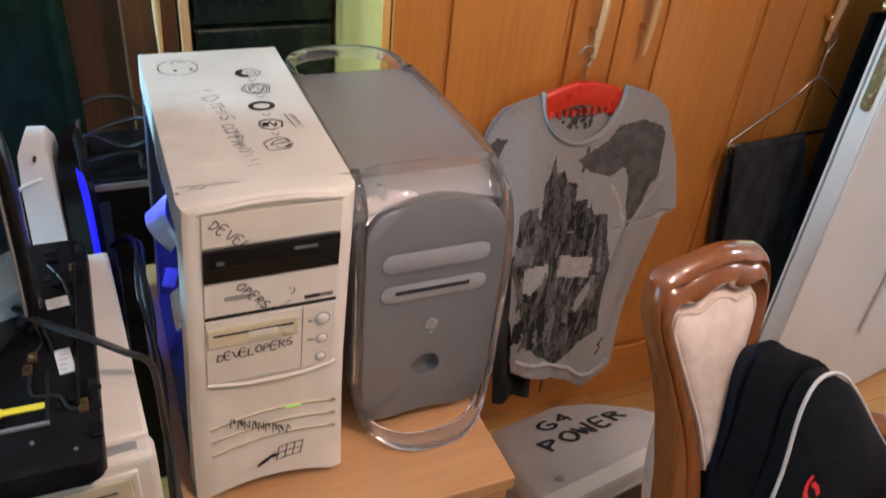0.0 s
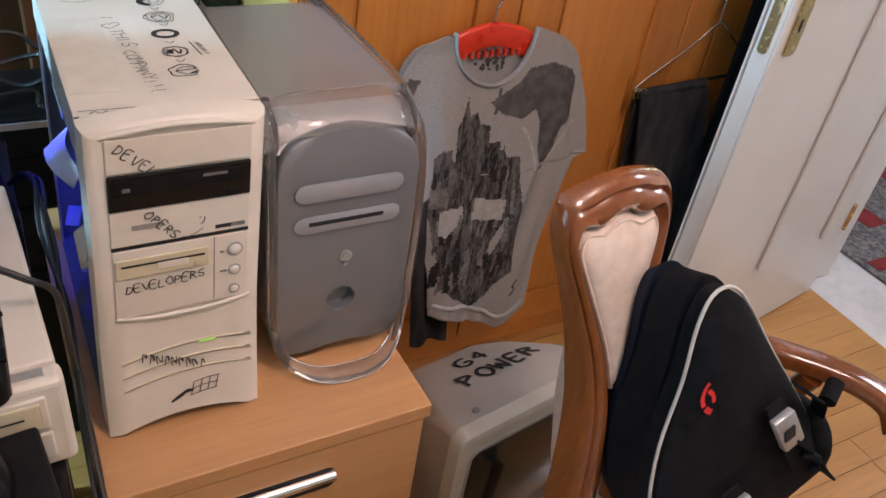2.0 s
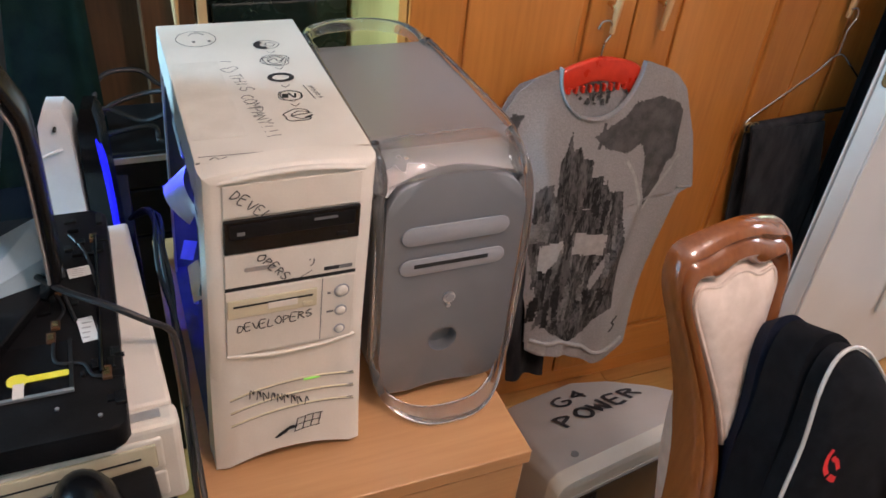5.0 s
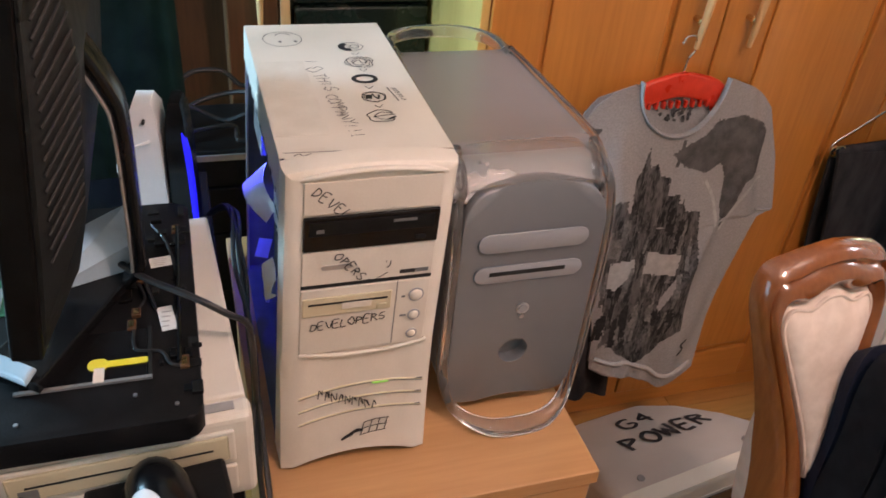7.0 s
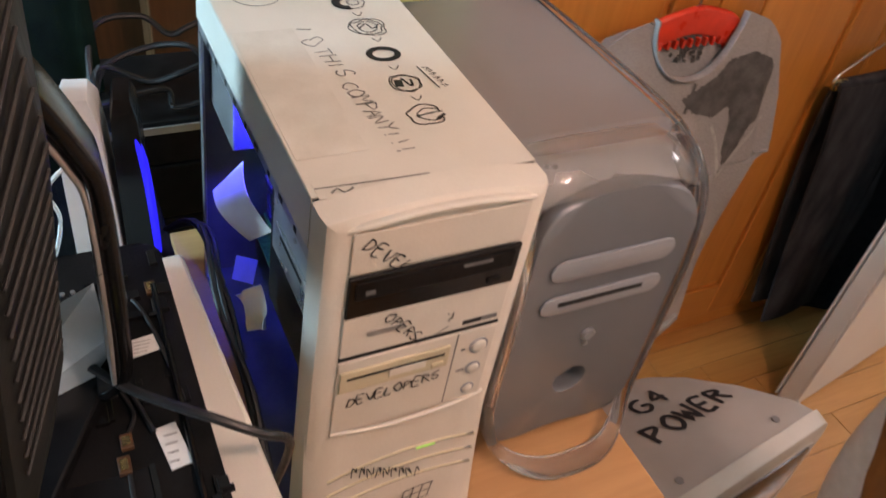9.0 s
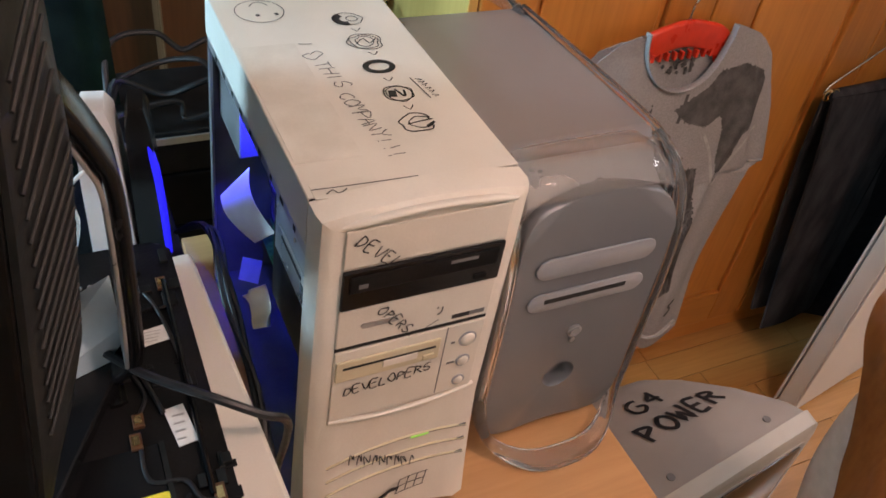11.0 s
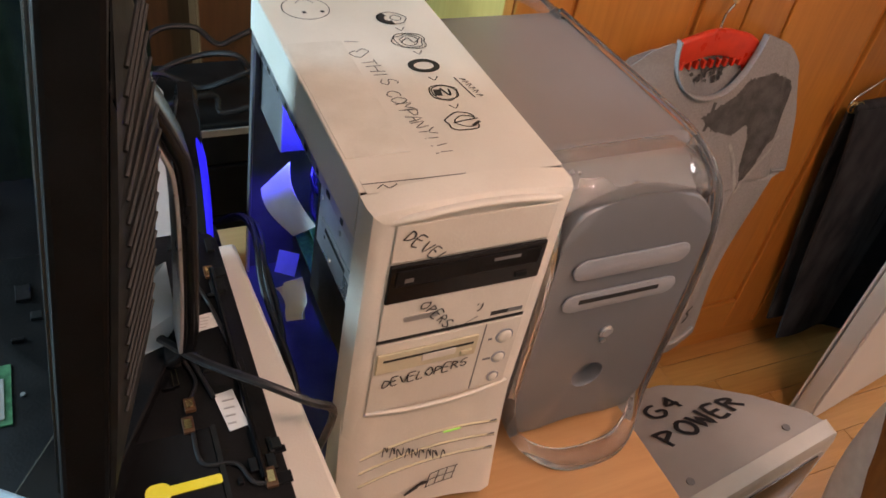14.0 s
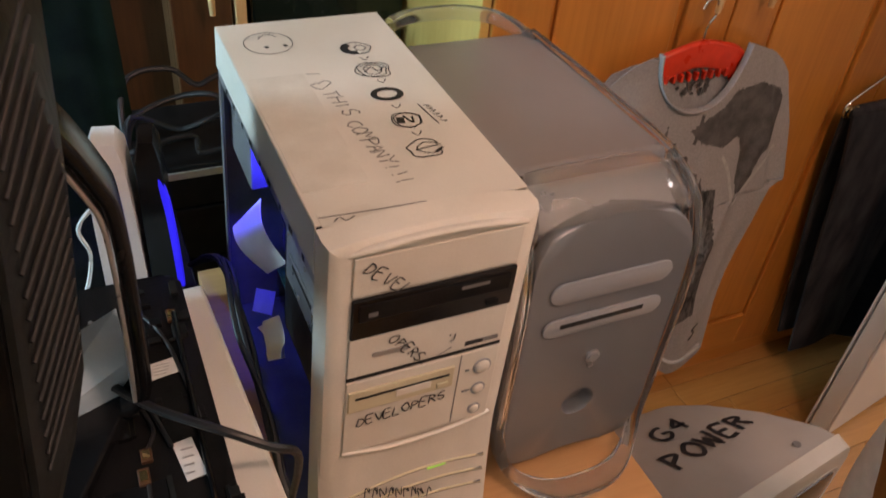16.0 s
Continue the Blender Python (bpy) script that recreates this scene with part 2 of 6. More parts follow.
MONBEZ = surface("monitor_casing_grey", (0.009, 0.010, 0.010), (0.015, 0.0165, 0.0165), 0.5, scale=60, bump=0.08)
MONEDGE = surface("monitor_edge_black", (0.003, 0.003, 0.003), (0.006, 0.006, 0.006), 0.4, scale=40)
BLUEGLOW = glow("blue_diode_strip", (0.012, 0.014, 1.0), 1.1)
GREENGLOW = glow("green_power_led", (0.35, 0.9, 0.15), 0.25)
BULB = glow("warm_bulb", (1.0, 0.8, 0.58), 30.0)


for m_, level in ((LAPTOP, 0.13), (MONBEZ, 0.12), (MONEDGE, 0.1), (BLACK, 0.18), (BLACKG, 0.3), (NYLON, 0.1), (NAVY, 0.1), (DENIM, 0.1), (GREENCLOTH, 0.1), (BLACKLAC, 0.3)):
    m_.node_tree.nodes["Principled BSDF"].inputs["Specular IOR Level"].default_value = level


# ---- builders ----
def part(name, bm, material, parent=None, label="", smooth=0.0):
    me = bpy.data.meshes.new(name)
    bmesh.ops.recalc_face_normals(bm, faces=bm.faces[:])
    bm.to_mesh(me)
    bm.free()
    me.materials.append(material)
    if smooth:
        for p in me.polygons:
            p.use_smooth = True
        me.set_sharp_from_angle(angle=radians(smooth))
    ob = new(name, me)
    ob.parent = parent
    if label:
        ob["label"] = label
    return ob


def thing(name, m, label, category, group="", kind=""):
    ob = new(name)
    ob.empty_display_size = 0.05
    ob.matrix_world = m
    return tagged(ob, label, category, group, kind)


def bx(lo, hi, bevel=0.0, bm=None, seg=2, fn=None):
    bm = bm or bmesh.new()
    vs = bmesh.ops.create_cube(bm, size=1)["verts"]
    for v in vs:
        v.co = Vector([lo[k] + (v.co[k] + 0.5) * (hi[k] - lo[k]) for k in range(3)])
    if bevel:
        es = list({e for v in vs for e in v.link_edges})
        r = bmesh.ops.bevel(bm, geom=es, offset=bevel, segments=seg, profile=0.5, affect="EDGES")
    return bm


def cyl(a, b, r, seg=16, r2=None, bm=None):
    bm = bm or bmesh.new()
    a, b = Vector(a), Vector(b)
    d = b - a
    m = Matrix.Translation((a + b) / 2) @ d.to_track_quat("Z", "Y").to_matrix().to_4x4()
    bmesh.ops.create_cone(bm, cap_ends=True, segments=seg, radius1=r, radius2=r if r2 is None else r2, depth=d.length, matrix=m)
    return bm


def ball(c, r, bm=None, sx=(1, 1, 1), seg=16):
    bm = bm or bmesh.new()
    bmesh.ops.create_uvsphere(bm, u_segments=seg, v_segments=seg // 2 + 2, radius=r, matrix=Matrix.Translation(c) @ Matrix.Diagonal((*sx, 1)))
    return bm


def spline(points, steps=6, closed=False):
    """Catmull-Rom through the given points."""
    p = [Vector(q) for q in points]
    n = len(p)
    out = []
    for i in range(n if closed else n - 1):
        a, b, c, d = (p[(i + k) % n] if closed else p[min(max(i + k, 0), n - 1)] for k in (-1, 0, 1, 2))
        for s in range(steps):
            t = s / steps
            out.append(0.5 * ((2 * b) + (c - a) * t + (2 * a - 5 * b + 4 * c - d) * t * t + (3 * b - a - 3 * c + d) * t ** 3))
    if not closed:
        out.append(p[-1])
    return out


def sweep(points, section, closed=False, bm=None, up=(0, 0, 1), scales=None):
    """Carries a closed section (2D points) along a path."""
    bm = bm or bmesh.new()
    pts = [Vector(p) for p in points]
    n = len(pts)
    rings = []
    for i, p in enumerate(pts):
        t = (pts[(i + 1) % n] - pts[i - 1]) if closed else (pts[min(i + 1, n - 1)] - pts[max(i - 1, 0)])
        t.normalize()
        u = Vector(up)
        if abs(u.dot(t)) > 0.97:
            u = Vector((1, 0, 0.02)) if abs(t.x) < 0.9 else Vector((0, 1, 0.02))
        side = t.cross(u).normalized()
        upv = side.cross(t)
        k = scales[i] if scales else 1.0
        rings.append([bm.verts.new(p + side * (a * k) + upv * (b * k)) for a, b in section])
    m = len(section)
    for i in range(n if closed else n - 1):
        r, q = rings[i], rings[(i + 1) % n]
        for j in range(m):
            bm.faces.new((r[j], r[(j + 1) % m], q[(j + 1) % m], q[j]))
    if not closed:
        bm.faces.new(rings[0][::-1])
        bm.faces.new(rings[-1])
    return bm


def circle(r, n=8, sx=1.0):
    return [(sx * r * math.cos(2 * math.pi * k / n), r * math.sin(2 * math.pi * k / n)) for k in range(n)]


def tube(points, r, closed=False, bm=None, n=8, steps=6):
    return sweep(spline(points, steps, closed), circle(r, n), closed, bm)


def rounded(w, h, r, n=6, cx=0.0, cz=0.0):
    """Outline of a rounded rectangle, counter-clockwise, in two dimensions."""
    out = []
    for sx, sz, a0 in ((1, 1, 0), (-1, 1, 90), (-1, -1, 180), (1, -1, 270)):
        for k in range(n + 1):
            a = radians(a0 + 90 * k / n)
            out.append((cx + sx * (w / 2 - r) + r * math.cos(a), cz + sz * (h / 2 - r) + r * math.sin(a)))
    return out


def prism(outline, y0, y1, bm=None, axis="y", bevel=0.0):
    """Extrudes an outline; axis y: outline in x and z; axis z: in x and y; axis x: in y and z."""
    bm = bm or bmesh.new()

    def at(p, d):
        return {"y": (p[0], d, p[1]), "z": (p[0], p[1], d), "x": (d, p[0], p[1])}[axis]

    a = [bm.verts.new(at(p, y0)) for p in outline]
    b = [bm.verts.new(at(p, y1)) for p in outline]
    n = len(a)
    caps = [bm.faces.new(a), bm.faces.new(b[::-1])]
    for i in range(n):
        bm.faces.new((a[i], b[i], b[(i + 1) % n], a[(i + 1) % n]))
    if bevel:
        es = list({e for f in caps for e in f.edges})
        bmesh.ops.bevel(bm, geom=es, offset=bevel, segments=2, profile=0.5, affect="EDGES")
    return bm


def lift(bm, fn):
    for v in bm.verts:
        v.co = Vector(fn(v.co))
    return bm


def sheet(fn, nu, nv, bm=None, keep=None):
    """A grid of points fn(u, v), u and v from 0 to 1."""
    bm = bm or bmesh.new()
    g = [[bm.verts.new(fn(i / nu, j / nv)) for j in range(nv + 1)] for i in range(nu + 1)]
    for i in range(nu):
        for j in range(nv):
            if keep is None or keep((i + 0.5) / nu, (j + 0.5) / nv):
                bm.faces.new((g[i][j], g[i + 1][j], g[i + 1][j + 1], g[i][j + 1]))
    bmesh.ops.delete(bm, geom=[v for v in bm.verts if not v.link_faces], context="VERTS")
    return bm


def solidify(bm, t):
    """Gives a cloth or paper sheet its thickness, along the mean of its normals at each point."""
    for f in [f for f in bm.faces if f.calc_area() < 1e-9]:
        bm.faces.remove(f)
    bm.normal_update()
    twin = {v: bm.verts.new(v.co - v.normal * t) for v in bm.verts[:]}
    for f in bm.faces[:]:
        bm.faces.new([twin[v] for v in reversed(f.verts)])
    for e in [e for e in bm.edges[:] if len(e.link_faces) == 1 and e.verts[0] in twin and e.verts[1] in twin]:
        a, b = e.verts
        bm.faces.new((a, b, twin[b], twin[a]))
    bmesh.ops.delete(bm, geom=[v for v in bm.verts if not v.link_faces], context="VERTS")
    return bm


GLYPHS = {"D": "00-09;09-48-65-41-00", "E": "59-09-00-50;05-45", "V": "09-30-69", "L": "09-00-50", "O": "39-06-03-30-63-66-49-29",
          "P": "00-09;09-48-56-04", "R": "00-09;09-48-56-05;25-60", "S": "68-49-17-15-44-62-30-02", "G": "68-39-06-02-30-62-64-34",
          "4": "48-04-64;49-40", "W": "09-10-36-50-69", "I": "30-39", "T": "09-69;39-30", "H": "00-09;60-69;05-65", "C": "68-39-06-03-30-62",
          "M": "00-09-34-69-60", "A": "00-39-60;14-54", "N": "00-09-60-69", "Y": "09-35-69;35-30", "!": "39-33;31-30"}


def hand(text, start, step, size, fn, rnd, width, slant=0.1, bm=None):
    """Marker lettering drawn stroke by stroke on a grid of nine, uneven as a hand writes."""
    bm = bm or bmesh.new()
    x, y = start
    ang = math.atan2(step[1], step[0])
    for ch_ in text:
        k, turn = size * rnd.uniform(0.88, 1.12) / 9, ang + rnd.uniform(-0.10, 0.10)
        for line in GLYPHS[ch_].split(";"):
            pts = []
            for g in line.split("-"):
                px, py = (int(g[0]) + rnd.uniform(-0.5, 0.5)) * k, (int(g[1]) + rnd.uniform(-0.5, 0.5)) * k
                px += slant * py
                pts.append((x + px * math.cos(turn) - py * math.sin(turn), y + px * math.sin(turn) + py * math.cos(turn)))
            stroke(pts, width, fn, bm=bm, steps=3)
        x, y = x + step[0], y + step[1]
    return bm


def stroke(points, width, fn, closed=False, bm=None, steps=5):
    """A flat drawn line on a surface."""
    bm = bm or bmesh.new()
    pts = spline([(p[0], p[1], 0) for p in points], steps, closed)
    n = len(pts)
    pairs = []
    for i, p in enumerate(pts):
        t = (pts[(i + 1) % n] - pts[i - 1]) if closed else (pts[min(i + 1, n - 1)] - pts[max(i - 1, 0)])
        t = t.normalized() if t.length > 1e-9 else Vector((1, 0, 0))
        s = Vector((-t.y, t.x, 0)) * width / 2
        pairs.append((bm.verts.new(fn(p.x + s.x, p.y + s.y)), bm.verts.new(fn(p.x - s.x, p.y - s.y))))
    for i in range(n if closed else n - 1):
        a, b = pairs[i], pairs[(i + 1) % n]
        bm.faces.new((a[0], a[1], b[1], b[0]))
    return bm


def ring_points(cx, cy, rx, ry, n=14, turn=0.0, part_of=1.0, rnd=None, wob=0.0):
    out = []
    for k in range(n):
        a = turn + 2 * math.pi * part_of * k / (n if part_of == 1 else n - 1)
        j = 1 + (rnd.uniform(-wob, wob) if rnd else 0)
        out.append((cx + rx * j * math.cos(a), cy + ry * j * math.sin(a)))
    return out


# ---- the room ----
def structure(name, bm, material, label, category, parent=None):
    ob = part(name, bm, material, parent)
    return tagged(ob, label, category, "", "structure")


structure("ceiling", bx((-1.75, -2.3, CEIL), (3.9, 1.4, CEIL + 0.1)), CEILP, "white painted plaster ceiling over the room", "ceiling")
structure("wall_north", bx((-1.75, 1.28, FLOOR), (2.03, 1.4, CEIL)), WALLP, "cream plaster wall behind the furniture", "wall")
structure("wall_south", bx((-1.75, -2.3, FLOOR), (3.9, -2.2, CEIL)), WALLP, "cream plaster wall closing the room", "wall")
structure("wall_hall", bx((3.8, -2.2, FLOOR), (3.9, 1.4, CEIL)), WALLP, "cream plaster wall of the hall", "wall")
structure("wall_hall_north", bx((2.17, 1.28, FLOOR), (3.8, 1.4, CEIL)), WALLP, "cream plaster end wall of the hall", "wall")
w = bx((-1.75, -2.2, FLOOR), (-1.65, 1.28, 0.88))
bx((-1.75, -2.2, 2.05), (-1.65, 1.28, CEIL), bm=w)
bx((-1.75, -0.335, 0.88), (-1.65, 0.45, 2.05), bm=w)
bx((-1.75, -2.2, 0.88), (-1.65, -1.165, 2.05), bm=w)
structure("wall_west", w, WALLP, "cream plaster wall with a window opening", "wall")
for wn, wy in (("window_1", 0.865), ("window_2", -0.75)):
    win = thing(wn, pose(-1.70, wy, 0.88), "white framed window in the plaster wall", "window", kind="structure")
    for y in (-0.415, 0.385):
        part("window_frame", bx((-0.03, y, 0), (0.03, y + 0.03, 1.17), 0.004), WHITEP, win)
    for z in (0.0, 1.14):
        part("window_frame", bx((-0.03, -0.385, z), (0.03, 0.385, z + 0.03), 0.004), WHITEP, win)
    pane = part("pane", bx((-0.004, -0.385, 0.03), (0.004, 0.385, 1.14)), PANE, win)
    pane.visible_shadow = False
w = bx((2.04, -2.2, FLOOR), (2.16, -0.45, CEIL))
bx((2.04, 0.46, FLOOR), (2.16, 1.28, CEIL), bm=w)
bx((2.04, -0.45, 1.98), (2.16, 0.46, CEIL), bm=w)
structure("wall_east", w, WALLP, "cream plaster wall with the doorway to the hall", "wall")
fl = thing("floor", pose(0, 0, FLOOR), "warm oak parquet floor", "floor", kind="structure")
structure("hall_floor", bx((2.04, -2.2, FLOOR - 0.1), (3.8, 1.28, FLOOR - 0.004)), MARBLE, "white veined marble floor of the hall", "floor")

# white door, open, hinged at the doorway
dm = pose(2.012, 0.405, FLOOR, 0, 0, 180 + 10.0)
door = thing("door_1", dm, "white painted panelled door standing open, brass fittings", "door", kind="structure")
DW = 0.85
part("door_leaf", bx((0, -0.02, 0.008), (DW, 0.02, 1.985), 0.003), WHITEP, door)
for face in (1, -1):
    y0, y1 = sorted((face * 0.0202, face * 0.030))
    for x0 in (0.10, 0.43):
        part("moulding", bx((x0, y0, 0.27), (x0 + 0.042, y1, 1.76), 0.006), WHITEP, door)
    part("edge_moulding", bx((DW - 0.022, y0, 0.02), (DW, y0 + (y1 - y0) * 0.6, 1.97), 0.003), WHITEP, door)
    y0, y1 = sorted((face * 0.0202, face * 0.026))
    plate = part("door_plate", prism(rounded(0.042, 0.25, 0.012, 4, DW - 0.06, 1.06), y0, y1, bevel=0.002), BRASS, door, "long brass handle plate")
    part("keyhole", bx((DW - 0.064, face * 0.026 - 0.001, 0.985), (DW - 0.056, face * 0.026 + 0.001, 1.01), 0.0005), SLOT, plate)
    h = cyl((DW - 0.06, face * 0.024, 1.11), (DW - 0.06, face * 0.07, 1.11), 0.010, 14)
    tube([(DW - 0.06, face * 0.068, 1.11), (DW - 0.09, face * 0.072, 1.112), (DW - 0.13, face * 0.07, 1.106), (DW - 0.185, face * 0.066, 1.11)], 0.0085, bm=h)
    part("door_handle", h, BRASS, plate, "curved brass lever handle", 40)
part("edge_plate", prism(rounded(0.022, 0.24, 0.009, 4, 0.0, 1.06), DW + 0.0002, DW + 0.003, axis="x"), BRASS, door, "brass lock plate on the door edge")
for z in (0.25, 1.75):
    part("hinge", cyl((-0.006, 0.022, z), (-0.006, 0.022, z + 0.09), 0.007, 12), BRASS, door)
frame1 = thing("door_frame", pose(2.1, 0.005, FLOOR), "white painted door lining", "door frame", kind="structure")
for y0, y1 in ((-0.455, -0.43), (0.425, 0.455)):
    part("jamb", bx((-0.065, y0, 0), (0.065, y1, 2.04), 0.003), WHITEP, frame1)
part("lintel", bx((-0.065, -0.43, 2.015), (0.065, 0.425, 2.04), 0.003), WHITEP, frame1)

# patterned carpet in the hall
rug = thing("hall_carpet", pose(2.75, 0.42, FLOOR - 0.004), "red and grey patterned woven carpet on marble", "carpet")
part("carpet_ground", bx((-0.42, -0.50, 0.0), (0.62, 0.8, 0.010), 0.002), CARPETG, rug)
rr = random.Random(5)
for k in range(30):
    x, y = -0.40 + 0.2 * (k % 5), -0.46 + 0.2 * (k // 5)
    part("woven_motif", bx((x + 0.01, y + 0.015, 0.0101), (x + rr.uniform(0.09, 0.17), y + rr.uniform(0.06, 0.12), 0.0118)), CARPETR if k % 3 else CARPETG, rug)

# ---- wardrobe along the wall ----
WY = 0.535
ward = thing("wardrobe", pose(0.33, WY, FLOOR), "orange alder wardrobe with panelled doors and pale bar handles", "wardrobe")
WL, WH = 1.37, 2.15
part("carcass", bx((0.002, 0.024, 0.0), (WL, 0.56, WH), 0.003), ALDER, ward)
part("side_panel", bx((-0.016, 0.0, 0.0), (0.0, 0.56, WH), 0.002), PINE, ward, "pale yellow pine side panel")
part("plinth", bx((0.0, 0.006, 0.0), (WL, 0.022, 0.052), 0.002), ALDERX, ward)
for k in range(3):
    x0, x1 = 0.002 + k * 0.4565, 0.4565 * (k + 1) - 0.002
    z0, z1 = 0.056, WH - 0.04
    d = part("wardrobe_door", bx((x0, 0.008, z0), (x1, 0.022, z1), 0.0015), ALDER, ward)
    s = 0.098
    part("stile", bx((x0, -0.004, z0), (x0 + s, 0.0078, z1), 0.003), ALDER, d)
    part("stile", bx((x1 - s, -0.004, z0), (x1, 0.0078, z1), 0.003), ALDER, d)
    part("rail", bx((x0 + s + 0.0005, -0.004, z0), (x1 - s - 0.0005, 0.0078, z0 + 0.10), 0.003), ALDERX, d)
    part("rail", bx((x0 + s + 0.0005, -0.004, z1 - 0.10), (x1 - s - 0.0005, 0.0078, z1), 0.003), ALDERX, d)
    part("panel", bx((x0 + s + 0.012, 0.001, z0 + 0.112), (x1 - s - 0.012, 0.0078, z1 - 0.112), 0.005), ALDER, d)
    hx = x1 - 0.060 if k in (0, 2) else x0 + 0.048
    if k == 2:
        hx = x0 + 0.06
    zc = 1.085
    sec = [(0.009 * math.cos(a), 0.007 * math.sin(a)) for a in [2 * math.pi * i / 10 for i in range(10)]]
    pts = [(hx, -0.034 - 0.004 * math.cos(u * 2.6), zc + u * 0.11) for u in [-1 + i / 6 for i in range(13)]]
    hd = part("handle", sweep(pts, sec, scales=[0.45 + 0.55 * math.cos(u * 1.25) for u in [-1 + i / 6 for i in range(13)]]), HANDLEWOOD, d, "pale turned wooden bar handle", 60)
    for z in (zc - 0.062, zc + 0.062):
        p = cyl((hx, -0.005, z), (hx, -0.031, z), 0.0055, 12)
        ball((hx, -0.026, z), 0.0085, p)
        part("handle_post", p, BRASS, hd, "brass post", 60)

# ---- dark furniture and clutter behind the towers ----
dr = thing("drawer_cabinet", pose(0.175, 0.80, FLOOR), "black lacquered drawer cabinet with wooden bar handles", "drawer cabinet")
part("body", bx((-0.135, 0.02, 0), (0.135, 0.45, 1.45), 0.003), BLACKLAC, dr)
for k in range(7):
    z0 = 0.03 + 0.2 * k - 0.065
    f = part("drawer_front", bx((-0.130, 0.0, max(0.03, z0)), (0.130, 0.0195, z0 + 0.192), 0.005), BLACKLAC, dr)
    zc = z0 + 0.135 - 0.065 if k != 4 else z0 + 0.10
    sec = [(0.008 * math.cos(a), 0.007 * math.sin(a)) for a in [2 * math.pi * i / 10 for i in range(10)]]
    pts = [(u * 0.063, -0.034, zc) for u in [-1 + i / 6 for i in range(13)]]
    hb = part("handle", sweep(pts, sec, scales=[0.5 + 0.5 * math.cos(u * 1.2) for u in [-1 + i / 6 for i in range(13)]]), HANDLEWOOD, f, "pale wooden bar handle", 60)
    for x in (-0.036, 0.036):
        p = cyl((x, 0.001, zc), (x, -0.032, zc), 0.005, 10)
        ball((x, -0.028, zc), 0.0075, p)
        part("handle_post", p, BRASS, hb, "brass post", 60)
cup = thing("tall_cupboard", pose(-0.10, 0.80, FLOOR), "dark brown wooden cupboard with a pale bar handle", "cupboard")
part("post", bx((0.118, -0.006, 0), (0.136, 0.44, 1.9), 0.002), HANDLEWOOD, cup, "light wooden edge post")
part("body", bx((-0.55, 0.10, 0), (0.116, 0.45, 1.9), 0.002), BROWN, cup)
part("cupboard_door", bx((0.02, -0.002, 0.76), (0.114, 0.018, 1.88), 0.003), BROWN, cup)
part("side_board", bx((0.02, 0.02, 0.0), (0.114, 0.098, 1.88), 0.002), BROWN, cup)
pts = [(0.078, -0.034, 1.03 + u * 0.10) for u in [-1 + i / 6 for i in range(13)]]
sec = [(0.009 * math.cos(a), 0.007 * math.sin(a)) for a in [2 * math.pi * i / 10 for i in range(10)]]
hd = part("handle", sweep(pts, sec, scales=[0.45 + 0.55 * math.cos(u * 1.25) for u in [-1 + i / 6 for i in range(13)]]), HANDLEWOOD, cup, "pale turned wooden bar handle", 60)
for z in (0.97, 1.09):
    part("handle_post", cyl((0.078, -0.003, z), (0.078, -0.032, z), 0.0055, 12), BRASS, hd, "brass post", 60)
hifi = thing("stereo_deck", pose(-0.12, 0.60, FLOOR), "stack of black stereo decks with a silver front edge", "stereo")
for k, (z0, z1) in enumerate(((0.0, 0.46), (0.462, 0.60), (0.602, 0.70), (0.702, 0.775))):
    dk = part("deck", bx((-0.06, 0.0, z0), (0.105, 0.19, z1), 0.004), BLACK, hifi)
    if k == 3:
        part("silver_strip", bx((-0.058, -0.004, z1 - 0.018), (0.103, -0.0002, z1 - 0.006), 0.001), STEEL, dk, "thin silver trim strip")
for k in range(4):
    rng_ = random.Random(40 + k)
    pts = [(-0.20 + 0.045 * i + rng_.uniform(-0.02, 0.02), 0.62 + 0.03 * k + rng_.uniform(-0.02, 0.02), 0.725 + 0.03 * math.sin(i + k) ** 2 + 0.02 * k) for i in range(6)]
    pts[0] = (-0.185, 0.63, 0.72)
    c = part("cable", tube(pts, 0.0045, n=7), CABLE)
    tagged(c, "loose black cable lying over the stereo decks", "cable", "loose cables behind the tower")
cur = sheet(lambda u, v: (-0.515 + 0.335 * u + 0.02 * v * (1 - u) + 0.02 * (1 - v), 0.70 + 0.005 * math.sin(u * 38) + 0.006 * math.sin(u * 15 + 2), 0.40 + 1.6 * v), 70, 6)
tagged(part("curtain", solidify(cur, 0.004), GREENCLOTH, None, "", 60), "dark green cloth curtain hanging in folds", "curtain")
rod = thing("curtain_rail", pose(-0.38, 0.71, 2.0), "dark rail holding the green curtain", "curtain rail")
part("rail", cyl((-0.30, 0, 0), (0.29, 0, 0), 0.010, 12), BLACK, rod)
part("bracket", bx((-0.305, -0.012, -0.02), (-0.295, 0.57, 0.02)), BLACK, rod)
part("bracket", bx((0.285, -0.012, -0.02), (0.295, 0.57, 0.02)), BLACK, rod)
pole = thing("wooden_stick", pose(-0.578, 0.672, FLOOR), "pale wooden board with a yellow label leaning at the curtain", "board")
part("shaft", sweep([(0, 0, 0), (0.035, 0.006, 0.50), (0.066, 0.012, 0.94)], rounded(0.012, 0.050, 0.003, 2), up=(0, 1, 0)), BEECH, pole)
part("side_face", sweep([(0.010, 0.0, 0.0), (0.046, 0.006, 0.50), (0.076, 0.012, 0.925)], rounded(0.008, 0.046, 0.002, 2), up=(0, 1, 0)), BEECH, pole)
